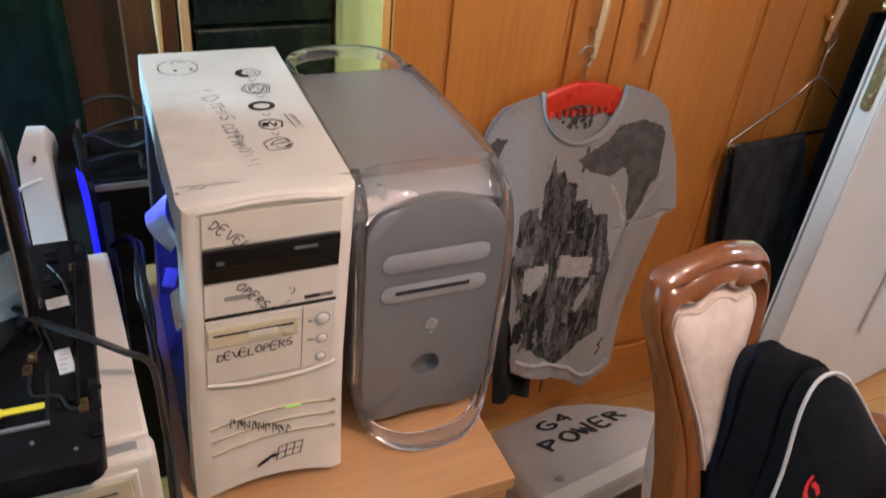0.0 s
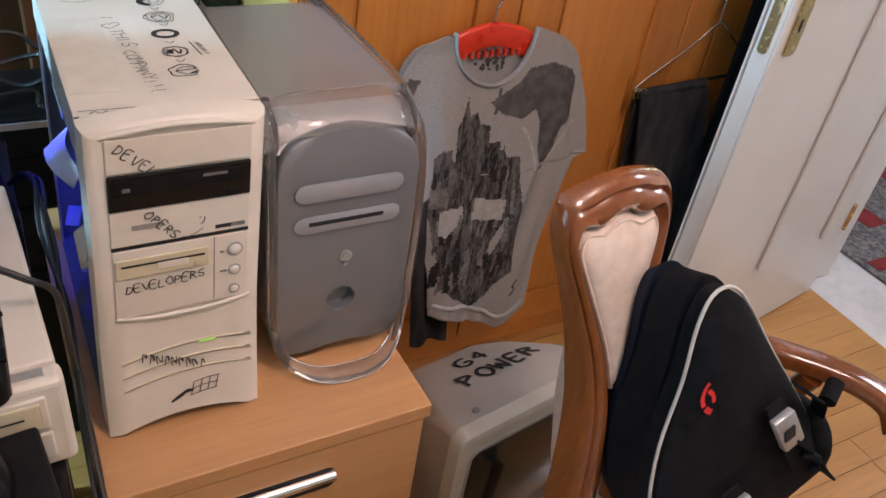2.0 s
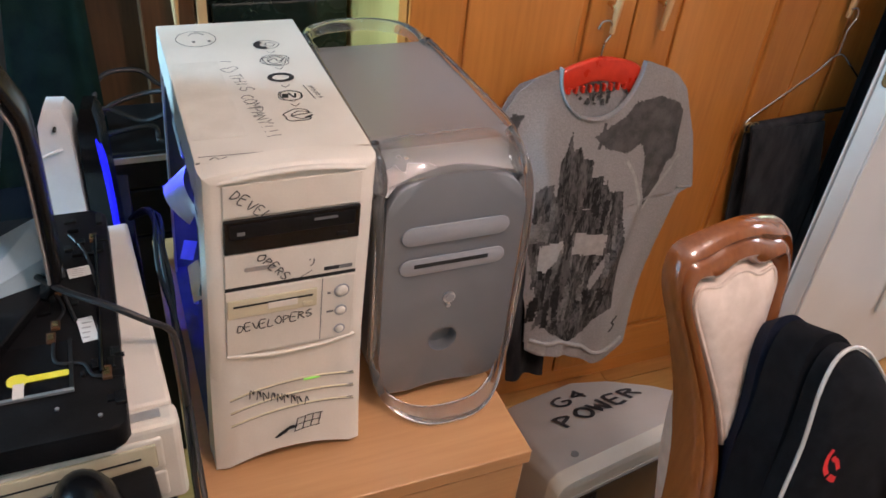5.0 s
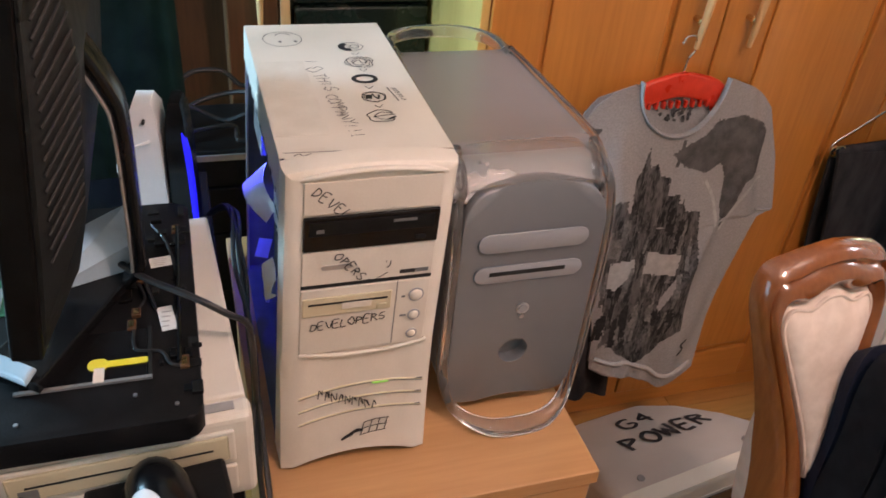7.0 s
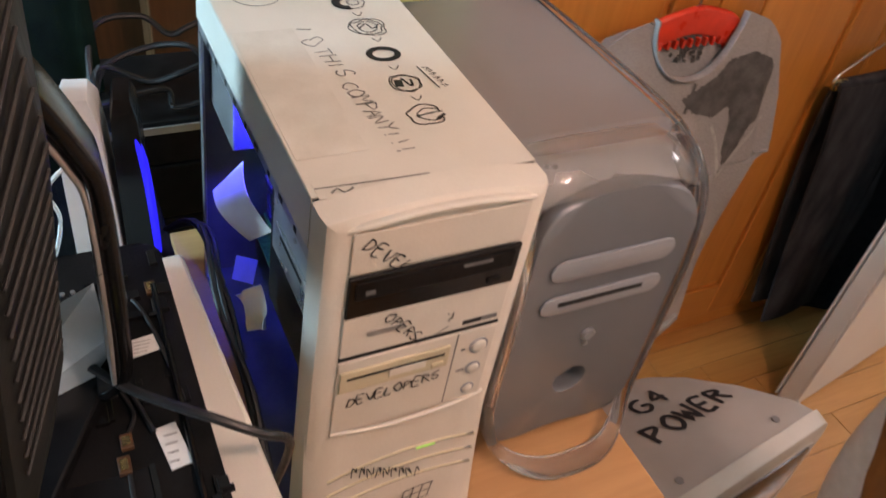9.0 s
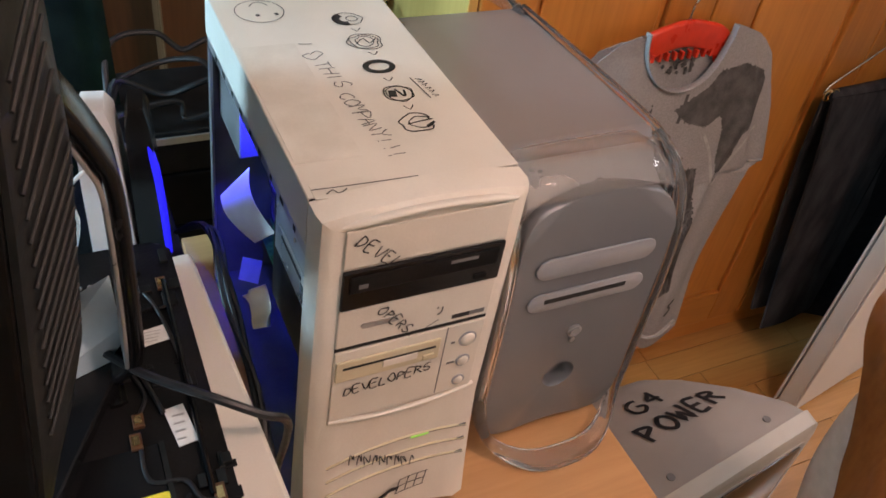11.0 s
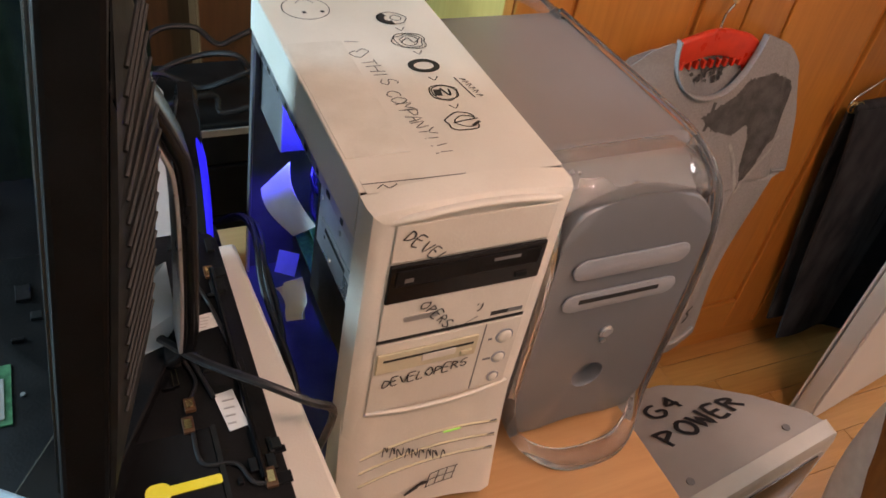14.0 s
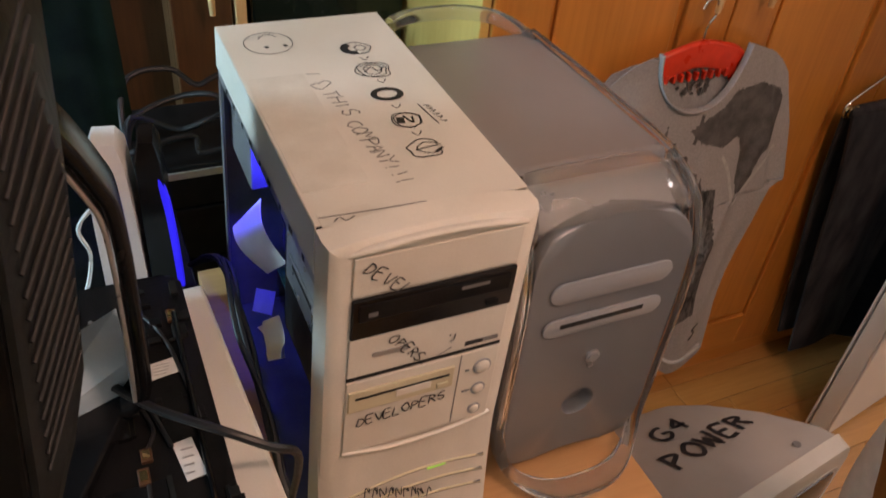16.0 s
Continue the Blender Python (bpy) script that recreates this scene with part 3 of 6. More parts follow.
part("label", sweep([(0.0525, -0.015, 0.745), (0.061, -0.0135, 0.865)], rounded(0.011, 0.0024, 0.0006, 2), up=(0, 1, 0)), YELLOW, pole, "yellow printed label")

# ---- desk with the flat computer, the laptop base and the monitor ----
DZ = 0.752
desk = thing("desk", pose(-0.75, 0.05, FLOOR), "black glass-topped computer desk under the beige computer", "desk")
part("tabletop", bx((-0.65, -0.42, DZ - FLOOR - 0.026), (0.606, 0.42, DZ - FLOOR), 0.003), BLACKG, desk)
for x in (-0.62, 0.575):
    for y in (-0.38, 0.38):
        part("leg", bx((x - 0.02, y - 0.02, 0), (x + 0.02, y + 0.02, DZ - FLOOR - 0.0265), 0.003), BLACK, desk)
pc = thing("desktop_computer", pose(-0.303, -0.006, DZ, 0, 0, 3), "beige flat desktop computer under the laptop base", "computer")
part("case", bx((-0.180, -0.140, 0.004), (0.160, 0.168, 0.110), 0.004), COVER, pc)
bez = part("bezel", bx((-0.183, -0.168, 0.002), (0.163, -0.1405, 0.111), 0.007, seg=3), BEIGE, pc)
part("drive_bay", bx((-0.05, -0.172, 0.058), (0.145, -0.1678, 0.098), 0.002), BEIGE, bez)
part("optical_drive", bx((-0.044, -0.1745, 0.064), (0.139, -0.1722, 0.094), 0.002), BEIGE2, bez)
part("tray_line", bx((-0.030, -0.1752, 0.079), (0.125, -0.1746, 0.081)), SLOT, bez)
part("floppy_drive", bx((-0.02, -0.172, 0.018), (0.145, -0.1678, 0.052), 0.002), BEIGE, bez)
part("floppy_slot", bx((-0.01, -0.1727, 0.034), (0.085, -0.1722, 0.038)), SLOT, bez)
part("power_button", cyl((0.108, -0.1723, 0.030), (0.108, -0.179, 0.030), 0.010, 20), BEIGE, bez, "round beige power button", 40)
for x in (0.062, 0.082):
    part("eject_button", bx((x, -0.1765, 0.068), (x + 0.013, -0.1747, 0.0735), 0.001), BEIGE2, bez)
part("status_lamp", cyl((-0.035, -0.1747, 0.069), (-0.035, -0.176, 0.069), 0.003, 10), SLOT, bez)
part("maker_badge", bx((0.098, -0.158, 0.1112), (0.148, -0.148, 0.1122)), BADGE, bez, "small grey maker's badge")
part("label", bx((-0.036, -0.1752, 0.0655), (-0.02, -0.1746, 0.077)), GREYPRINT, bez)
for x in (-0.13, 0.13):
    for y in (-0.11, 0.11):
        part("foot", cyl((x, y, 0.0), (x, y, 0.0045), 0.012, 12), BLACK, pc)

lap = thing("laptop_base", pose(-0.298, -0.016, DZ + 0.111), "stripped black laptop base with loose keyboard deck open", "laptop")
part("chassis", prism(rounded(0.259, 0.345, 0.014, 5, -0.0045, 0.0045), 0.0, 0.027, axis="z", bevel=0.004), LAPTOP, lap, smooth=40)
L0 = 0.0272
part("bay", bx((-0.025, -0.111, L0 - 0.0005), (0.080, -0.045, L0 + 0.0012), 0.0005), BLACKG, lap, "open battery bay")
part("inner_edge", bx((-0.028, -0.1150, L0 + 0.0004), (0.084, -0.1115, L0 + 0.003)), GREYPRINT, lap)
part("inner_edge", bx((0.0805, -0.1115, L0 + 0.0004), (0.084, -0.045, L0 + 0.003)), MONBEZ, lap)
for x, y, w_, h_ in ((0.094, 0.060, 0.023, 0.017), (0.098, -0.034, 0.0145, 0.036)):
    s = part("sticker", lift(bx((-w_ / 2, -h_ / 2, 0), (w_ / 2, h_ / 2, 0.0006)), lambda c: (x + c.x * math.cos(0.14) - c.y * math.sin(0.14), y + c.x * math.sin(0.14) + c.y * math.cos(0.14), L0 + 0.0005 + c.z)), STICKER, lap, "white printed label")
    for k in range(4):
        part("print_bar", bx((x - w_ * 0.33, y - h_ * 0.36 + k * h_ * 0.2, L0 + 0.0012), (x + w_ * (0.1 + 0.06 * k), y - h_ * 0.36 + k * h_ * 0.2 + h_ * 0.035, L0 + 0.0016)), BADGE, s)
y_ = part("yellow_film", prism(rounded(0.046, 0.0075, 0.003, 4, 0.058, -0.0905), L0 + 0.0016, L0 + 0.0026, axis="z"), YELLOW, lap, "yellow ribbon cable")
part("film_head", prism(rounded(0.017, 0.015, 0.0065, 5, 0.038, -0.0905), L0 + 0.0018, L0 + 0.0030, axis="z"), YELLOW, y_)
part("film_tail", bx((0.035, -0.114, L0 + 0.0032), (0.044, -0.096, L0 + 0.0038)), PINKFILM, y_)
part("circuit_board", bx((-0.110, -0.003, L0 - 0.001), (-0.048, 0.054, L0 + 0.0012)), GREENPCB, lap, "green circuit board seen through a cut-out")
part("board_shield", bx((-0.058, 0.002, L0 + 0.0013), (-0.053, 0.040, L0 + 0.0022)), STEEL, lap)
rl = random.Random(8)
for k in range(70):
    x = rl.choice((rl.uniform(0.082, 0.126), rl.uniform(-0.12, 0.12)))
    y = rl.uniform(-0.158, 0.158)
    if (-0.06 < x < 0.086 and -0.13 < y < -0.04) or (x > 0.072 and (abs(y - 0.060) < 0.026 or abs(y + 0.034) < 0.034)):
        continue
    a, b, c_ = rl.uniform(0.003, 0.013), rl.uniform(0.003, 0.018), rl.uniform(0.001, 0.0045)
    part("chassis_rib", bx((x - a / 2, y - b / 2, L0 - 0.0005), (x + a / 2, y + b / 2, L0 + c_), 0.0006), rl.choice((LAPTOP, LAPTOP, BLACKG, MONBEZ)), lap)
for k in range(26):
    x, y = rl.uniform(-0.12, 0.125), rl.uniform(-0.155, 0.155)
    if (-0.06 < x < 0.086 and -0.13 < y < -0.04) or (x > 0.072 and (abs(y - 0.060) < 0.026 or abs(y + 0.034) < 0.034)):
        continue
    part("screw", cyl((x, y, L0 - 0.0005), (x, y, L0 + 0.0014), 0.0019, 8), STEEL, lap)
for k in range(4):
    part("indicator", bx((-0.022, -0.055 + 0.014 * k, L0 + 0.0004), (-0.019, -0.048 + 0.014 * k, L0 + 0.0014)), STICKER, lap)
for x, y in ((-0.118, 0.145), (-0.098, 0.136), (-0.088, 0.146), (-0.106, 0.140)):
    part("label_bar", bx((x, y, L0 + 0.0003), (x + 0.018, y + 0.003, L0 + 0.001)), STICKER, lap)
part("rail", cyl((0.108, -0.10, L0 + 0.003), (0.112, 0.12, L0 + 0.003), 0.0024, 8), BLACKG, lap)
part("rail", cyl((0.088, -0.02, L0 + 0.002), (0.070, 0.06, L0 + 0.002), 0.0018, 8), CABLE, lap)

for x, y, h_ in ((0.072, 0.048, 0.012), (0.074, 0.030, 0.010), (0.070, -0.022, 0.012), (0.066, -0.040, 0.014), (0.112, -0.100, 0.016), (0.110, 0.118, 0.014)):
    sock = part("connector", bx((x - 0.004, y - h_ / 2, L0), (x + 0.004, y + h_ / 2, L0 + 0.0035), 0.0006), BROWN, lap, "small brown connector")
    part("contact", bx((x - 0.0025, y - h_ * 0.3, L0 + 0.0036), (x + 0.0025, y + h_ * 0.3, L0 + 0.0042)), BRASS, sock)
for pts in ([(0.068, -0.048), (0.070, -0.075), (0.092, -0.082), (0.100, -0.100), (0.112, -0.104)], [(0.072, 0.024), (0.078, 0.0), (0.072, -0.016)], [(0.085, 0.13), (0.098, 0.10), (0.106, 0.06), (0.112, 0.0)]):
    part("routed_wire", tube([(x, y, L0 + 0.002) for x, y in pts], 0.0016, n=6), CABLE, lap)

# monitor, seen along its edge, tilted back; local x: towards its back, y: along its width
mz = DZ + 0.1382 + 0.0015
mon = thing("flat_monitor", pose(-0.3075, -0.160, mz), "black flat monitor on a loop stand, on the laptop base", "monitor")
MH0, MH1 = 0.062, 0.400


def tilted(bm):
    a = radians(6.9)
    return lift(bm, lambda c: (c.x * math.cos(a) + c.z * math.sin(a), c.y, c.z * math.cos(a) - c.x * math.sin(a)))


def foot_at(rows):
    a = radians(4.6)
    return [(0.0455 + x * math.cos(a) - y * math.sin(a), 0.008 + x * math.sin(a) + y * math.cos(a)) for x, y in rows]


part("bezel_frame", tilted(bx((-0.012, 0.0, MH0), (0.012, 0.462, MH1), 0.003)), MONEDGE, mon)
part("screen", tilted(bx((-0.0135, 0.017, MH0 + 0.02), (-0.0122, 0.445, MH1 - 0.017))), SCREENG, mon, "dark glossy screen with soft reflections")
part("top_trim", tilted(bx((-0.0085, 0.004, MH1 + 0.0002), (0.0115, 0.458, MH1 + 0.0022), 0.0006)), BLACKG, mon, "glossy trim strip on the top edge")
outl = [(0.0, MH0 + 0.004), (0.022, MH0 + 0.03), (0.030, MH0 + 0.09), (0.030, MH1 - 0.115), (0.022, MH1 - 0.065), (0.004, MH1 - 0.004)]
bk = bmesh.new()
a = [bk.verts.new((0.0122 + p[0] * 0.12, 0.004, p[1])) for p in outl]
b = [bk.verts.new((0.0122 + p[0], 0.075, MH0 + (p[1] - MH0) * 0.96 + 0.004)) for p in outl]
c = [bk.verts.new((0.0122 + p[0], 0.387, MH0 + (p[1] - MH0) * 0.96 + 0.004)) for p in outl]
d = [bk.verts.new((0.0122 + p[0] * 0.12, 0.458, p[1])) for p in outl]
for r, q in ((a, b), (b, c), (c, d)):
    for i in range(len(r) - 1):
        bk.faces.new((r[i], r[i + 1], q[i + 1], q[i]))
bk.faces.new(a)
bk.faces.new(d[::-1])
bmesh.ops.bevel(bk, geom=bk.edges[:], offset=0.002, segments=1, affect="EDGES")
back = part("back_shell", tilted(bk), MONBEZ, mon, "grey rear shell with slanting vents")
for k in range(17):
    z = MH1 - 0.030 - 0.0125 * k
    deep = 0.030 if z < MH1 - 0.115 else 0.030 - 0.008 * min(1.0, (z - MH1 + 0.115) / 0.05)
    f0 = (0.0138 + deep * 0.24, 0.014, z - 0.022)
    f1 = (0.0128 + deep * 0.95, 0.071, z + 0.002)
    part("vent_slot", tilted(cyl(f0, f1, 0.0011, 6)), SLOT, back)
loop = [(0.045, 0.130, 0.292), (0.066, 0.137, 0.276), (0.0865, 0.146, 0.228), (0.0925, 0.149, 0.195), (0.0905, 0.157, 0.10), (0.087, 0.168, 0.036), (0.074, 0.174, 0.014)]
st = part("stand_loop", sweep(spline(loop, 8), rounded(0.010, 0.042, 0.004, 3), up=(0, 1, 0)), BLACKG, mon, "black loop-shaped stand arm", 40)
part("stand_trim", sweep(spline([(x - 0.0072, y - 0.004, z - 0.004) for x, y, z in loop[:6]], 8), rounded(0.003, 0.032, 0.001, 2), up=(0, 1, 0)), BADGE, st, "silver inner edge of the loop", 40)
part("stand_foot", prism(foot_at([(-0.087, 0.060), (-0.041, 0.022), (0.060, 0.185), (0.060, 0.222), (0.000, 0.175)]), 0.0, 0.013, axis="z", bevel=0.002), BLACKG, mon, "flat glossy foot plate")
part("foot_cap", prism(foot_at([(-0.085, 0.076), (-0.091, 0.057), (-0.049, 0.018), (-0.041, 0.035)]), 0.0135, 0.021, axis="z", bevel=0.003), FOOTW, mon, "pale end cap of the foot")
wd = bmesh.new()
up_ = [wd.verts.new(p) for p in ((0.080, 0.196, 0.080), (0.081, 0.176, 0.045), (0.004, 0.148, 0.020), (0.010, 0.190, 0.048))]
dn_ = [wd.verts.new(p) for p in ((0.080, 0.198, 0.0134), (0.081, 0.178, 0.0134), (0.005, 0.150, 0.0134), (0.010, 0.192, 0.0134))]
wd.faces.new(up_)
wd.faces.new(dn_[::-1])
for i in range(4):
    wd.faces.new((up_[i], up_[(i + 1) % 4], dn_[(i + 1) % 4], dn_[i]))
bmesh.ops.recalc_face_normals(wd, faces=wd.faces)
part("stand_wedge", wd, FOOTW, mon, "pale sloping face between loop and foot")

# speaker behind the laptop
sp = thing("desk_speaker", pose(-0.190, 0.272, DZ, 0, 0, -8), "white and black desk speaker with a blue glowing strip", "speaker")
body = bmesh.new()
secs = [(0.0, 0.050, 0.075), (0.02, 0.052, 0.08), (0.16, 0.046, 0.07), (0.205, 0.040, 0.058), (0.222, 0.024, 0.036)]


def shell(x0, x1, bm):
    rings = []
    for z, hw, dp in secs:
        o = [(x, y) for x, y in rounded(1, dp, dp * 0.45, 5)]
        rings.append([bm.verts.new((x0 + (x1 - x0) * 0.5 + (p[0]) * (x1 - x0) * hw / 0.052, p[1], z)) for p in o])
    for r, q in zip(rings, rings[1:]):
        for i in range(len(r)):
            bm.faces.new((r[i], r[(i + 1) % len(r)], q[(i + 1) % len(r)], q[i]))
    bm.faces.new(rings[0][::-1])
    bm.faces.new(rings[-1])
    return bm


part("white_half", shell(-0.045, 0.0, body), SPEAKW, sp, "pale glossy half of the housing", 50)
part("black_half", shell(0.0005, 0.030, bmesh.new()), BLACKG, sp, "black half of the housing", 50)
part("light_strip", sweep(spline([(0.019, -0.024, 0.208), (0.0265, -0.030, 0.165), (0.0290, -0.033, 0.11), (0.0290, -0.033, 0.06)], 5), rounded(0.0075, 0.012, 0.003, 2), up=(0, 1, 0), scales=[min(1.0, 0.35 + 0.13 * i) for i in range(16)]), BLUEGLOW, sp, "glowing blue light strip", 40)
part("screw_hole", cyl((-0.02, -0.030, 0.205), (-0.02, -0.036, 0.203), 0.002, 8), SLOT, sp)
tagged(part("speaker_cable", tube([(-0.21, 0.24, 0.93), (-0.235, 0.23, 0.925), (-0.25, 0.235, 0.90), (-0.245, 0.245, 0.86), (-0.26, 0.26, 0.80), (-0.28, 0.30, 0.757)], 0.002, n=6), PAPER), "thin white speaker cable", "cable")
# black cable over the laptop, mouse and white plugs in front
tagged(part("monitor_cable", tube([(-0.245, 0.02, 0.915), (-0.215, -0.02, 0.918), (-0.175, -0.055, 0.918), (-0.145, -0.070, 0.905), (-0.126, -0.066, 0.885), (-0.121, -0.050, 0.84), (-0.119, -0.01, 0.74), (-0.117, 0.04, 0.61)], 0.0035, n=8), CABLE), "black cable running over the laptop base to the cabinet", "cable")
for k in range(4):
    rk = random.Random(70 + k)
    pts = [(-0.122 + rk.uniform(-0.003, 0.010), 0.25 - 0.085 * i, 0.82 - 0.04 * i + rk.uniform(-0.015, 0.01)) for i in range(6)]
    tagged(part("side_cable", tube([(-0.15, 0.30, 0.78)] + pts, 0.003, n=6), CABLE), "black cable hanging beside the desk", "cable", "cables between desk and tower")
dk = thing("drive_case", pose(-0.212, -0.255, DZ, 0, 0, 6), "small black external drive case on the desk", "drive")
part("case", bx((-0.06, -0.075, 0.0), (0.06, 0.075, 0.072), 0.004), BLACK, dk)
part("front_light", bx((0.03, -0.0765, 0.02), (0.036, -0.0752, 0.026)), GREYPRINT, dk)
ms = thing("computer_mouse", pose(-0.214, -0.225, DZ + 0.0722, 0, 0, 12), "glossy black computer mouse on the drive case", "mouse")
part("shell", lift(ball((0, 0, 0), 1, seg=24), lambda c: (0.031 * c.x, 0.052 * c.y, max(0.0005, 0.036 * c.z + 0.004))), BLACKG, ms, smooth=50)
part("palm_cover", lift(ball((0, 0, 0), 1, seg=24), lambda c: (0.0215 * c.x - 0.009, 0.034 * c.y - 0.014, 0.008 + max(0, 0.0325 * c.z))), SPEAKW, ms, "pale palm cover", 50)
for x0, x1, zt in ((-0.397, -0.371, 0.130), (-0.366, -0.337, 0.135)):
    xm = (x0 + x1) / 2
    pl = thing("white_plug", pose(xm, -0.200, DZ, 0, 0, 8), "white cable plug standing up on its stiff cable", "plug", "white plugs")
    hw_ = (x1 - x0) / 2
    part("plug_body", lift(bx((-hw_, -0.007, zt - 0.058), (hw_, 0.007, zt), 0.004, seg=3), lambda c: (c.x + 0.12 * (c.z - zt), c.y, c.z)), PAPER, pl, "", 40)
    part("plug_neck", cyl((-0.009, 0, zt - 0.059), (-0.010, 0, zt - 0.078), 0.006, 12, 0.004), PAPER, pl, "", 40)
    part("plug_cable", tube([(-0.010, 0, zt - 0.076), (-0.012, -0.004, 0.035), (-0.020, -0.02, 0.008), (-0.05, -0.05, 0.003), (-0.10, -0.06, 0.003)], 0.0025, n=7), PAPER, pl, "", 50)

# ---- beech drawer cabinet under the towers ----
CZ = 0.60
cab = thing("drawer_pedestal", pose(0.092, 0.19, FLOOR), "beech drawer pedestal with a bar handle, under the towers", "cabinet")
CH = CZ - FLOOR
part("top_board", bx((-0.215, -0.300, CH - 0.024), (0.211, 0.31, CH), 0.002), BEECH, cab)
part("body", bx((-0.209, -0.278, 0.03), (0.205, 0.305, CH - 0.0245), 0.001), BEECH, cab)
for k in range(3):
    z1 = CH - 0.028 - 0.195 * k
    f = part("drawer_front", bx((-0.208, -0.297, z1 - 0.191), (0.204, -0.2785, z1), 0.0025), BEECH, cab)
    g = part("grip_recess", prism(rounded(0.15, 0.040, 0.012, 4, 0.0, z1 - 0.062), -0.2985, -0.2972), SLOT, f, "dark grip recess")
    part("bar_handle", cyl((-0.072, -0.303, z1 - 0.053), (0.072, -0.303, z1 - 0.053), 0.008, 14), CHROME, g, "rounded metal bar handle", 40)
for x in (-0.17, 0.17):
    for y in (-0.24, 0.26):
        part("castor", cyl((x - 0.012, y, 0.015), (x + 0.012, y, 0.015), 0.015, 14), BLACK, cab)

# ---- beige tower, leaning a little, left side cover off ----
tw = thing("tower_computer", pose(-0.002, 0.0, CZ), "beige tower computer scribbled with marker, side cover removed", "computer")


def foot_flare(z):
    return 0.023 * max(0.0, (0.165 - z) / 0.165) ** 1.4


def lean(bm):
    return lift(bm, lambda c: (c.x + 0.048 * c.z, c.y + 0.026 * c.z, c.z))


def tpart(name, bm, material, parent=tw, label="", smooth=0.0):
    if name in ("vent_groove", "vent_shadow", "vent_end", "power_led", "scribble", "flag_drawing") and parent is not tw:
        lift(bm, lambda c: (c.x, c.y - foot_flare(c.z + 0.8 * foot_flare(c.z)) - 0.0008, c.z + 0.8 * foot_flare(c.z)))
    return part(name, lean(bm), material, parent, label, smooth)


X0, X1, YB, TH = -0.095, 0.092, 0.405, 0.408
cov = bx((X0, 0.030, TH - 0.0015), (X1, YB, TH), 0.0006)
tpart("top_cover", cov, COVER, tw, "steel top cover with marker drawings")
tpart("side_cover", bx((X1 - 0.0012, 0.030, 0.004), (X1 + 0.0002, YB, TH - 0.0017)), COVER)
tpart("side_flange", bx((X0 - 0.0002, 0.030, TH - 0.046), (X0 + 0.001, YB, TH - 0.0017)), COVER)
rim = tpart("steel_rim", bx((X0 + 0.0012, 0.030, TH - 0.060), (X0 + 0.005, YB - 0.002, TH - 0.040), 0.0004), STEEL)
for k in range(9):
    y = 0.06 + 0.037 * k
    tpart("rim_hole", bx((X0 + 0.0006, y, TH - 0.0575), (X0 + 0.0011, y + (0.010 if k % 2 else 0.006), TH - 0.0525)), SLOT, rim)
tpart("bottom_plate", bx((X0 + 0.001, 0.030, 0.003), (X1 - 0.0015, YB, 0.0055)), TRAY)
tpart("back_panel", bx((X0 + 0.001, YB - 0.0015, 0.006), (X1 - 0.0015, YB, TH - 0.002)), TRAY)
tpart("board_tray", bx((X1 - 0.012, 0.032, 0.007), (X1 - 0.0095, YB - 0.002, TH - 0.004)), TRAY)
tpart("rear_post", bx((X0 + 0.001, YB - 0.012, 0.006), (X0 + 0.004, YB - 0.002, TH - 0.062)), STEEL)
tpart("front_plate", bx((X0 + 0.001, 0.0275, 0.004), (X1 - 0.001, 0.0295, TH - 0.004)), STEEL)
mb = tpart("main_board", bx((X1 - 0.0165, 0.16, 0.03), (X1 - 0.0145, YB - 0.06, 0.15)), GREENPCB)
for y, z, a, b_, h_, m_ in ((0.24, 0.14, 0.03, 0.03, 0.035, BLACK), (0.22, 0.10, 0.05, 0.010, 0.02, SLOT), (0.22, 0.125, 0.09, 0.010, 0.02, PAPER), (0.22, 0.075, 0.09, 0.010, 0.02, PAPER), (0.20, 0.13, 0.012, 0.05, 0.02, SLOT)):
    tpart("board_part", bx((X1 - 0.0147 - h_, y, z), (X1 - 0.0166, y + a, z + b_), 0.001), m_, mb)
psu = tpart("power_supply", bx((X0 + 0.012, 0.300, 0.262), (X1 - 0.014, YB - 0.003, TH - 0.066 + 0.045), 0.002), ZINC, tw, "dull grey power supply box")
tpart("fan_grille", cyl((X0 + 0.050, 0.2998, 0.322), (X0 + 0.050, 0.294, 0.322), 0.030, 24), SLOT, psu)
tpart("diode_lamp", ball((-0.050, 0.262, 0.352), 0.005), BLUEGLOW, tw, "blue glowing diode")
cage = tpart("drive_cage", bx((X0 + 0.0135, 0.0315, 0.185), (X1 - 0.02, 0.165, TH - 0.066), 0.001), BLACK, tw, "black drive cage")
tpart("optical_drive_body", bx((X0 + 0.0105, 0.034, 0.262), (X0 + 0.0132, 0.150, 0.338), 0.001), BAYMETAL, cage, "bare metal side of the optical drive")
tpart("drive_rail", bx((X0 + 0.0085, 0.046, 0.292), (X0 + 0.0102, 0.135, 0.302), 0.0006), STEEL, cage)
tpart("drive_rail_slot", bx((X0 + 0.0078, 0.060, 0.295), (X0 + 0.0084, 0.120, 0.299)), SLOT, cage)
for k in range(6):
    tpart("drive_screw", cyl((X0 + 0.0085, 0.05 + 0.018 * k, 0.272 + 0.024 * (k % 3)), (X0 + 0.0102, 0.05 + 0.018 * k, 0.272 + 0.024 * (k % 3)), 0.0025, 8), STEEL, cage)
CA, CB, CC, CD = Vector((-0.1104, 0.2728, 0.238)), Vector((-0.0778, 0.277, 0.266)), Vector((-0.0797, 0.2267, 0.203)), Vector((-0.0790, 0.168, 0.262))


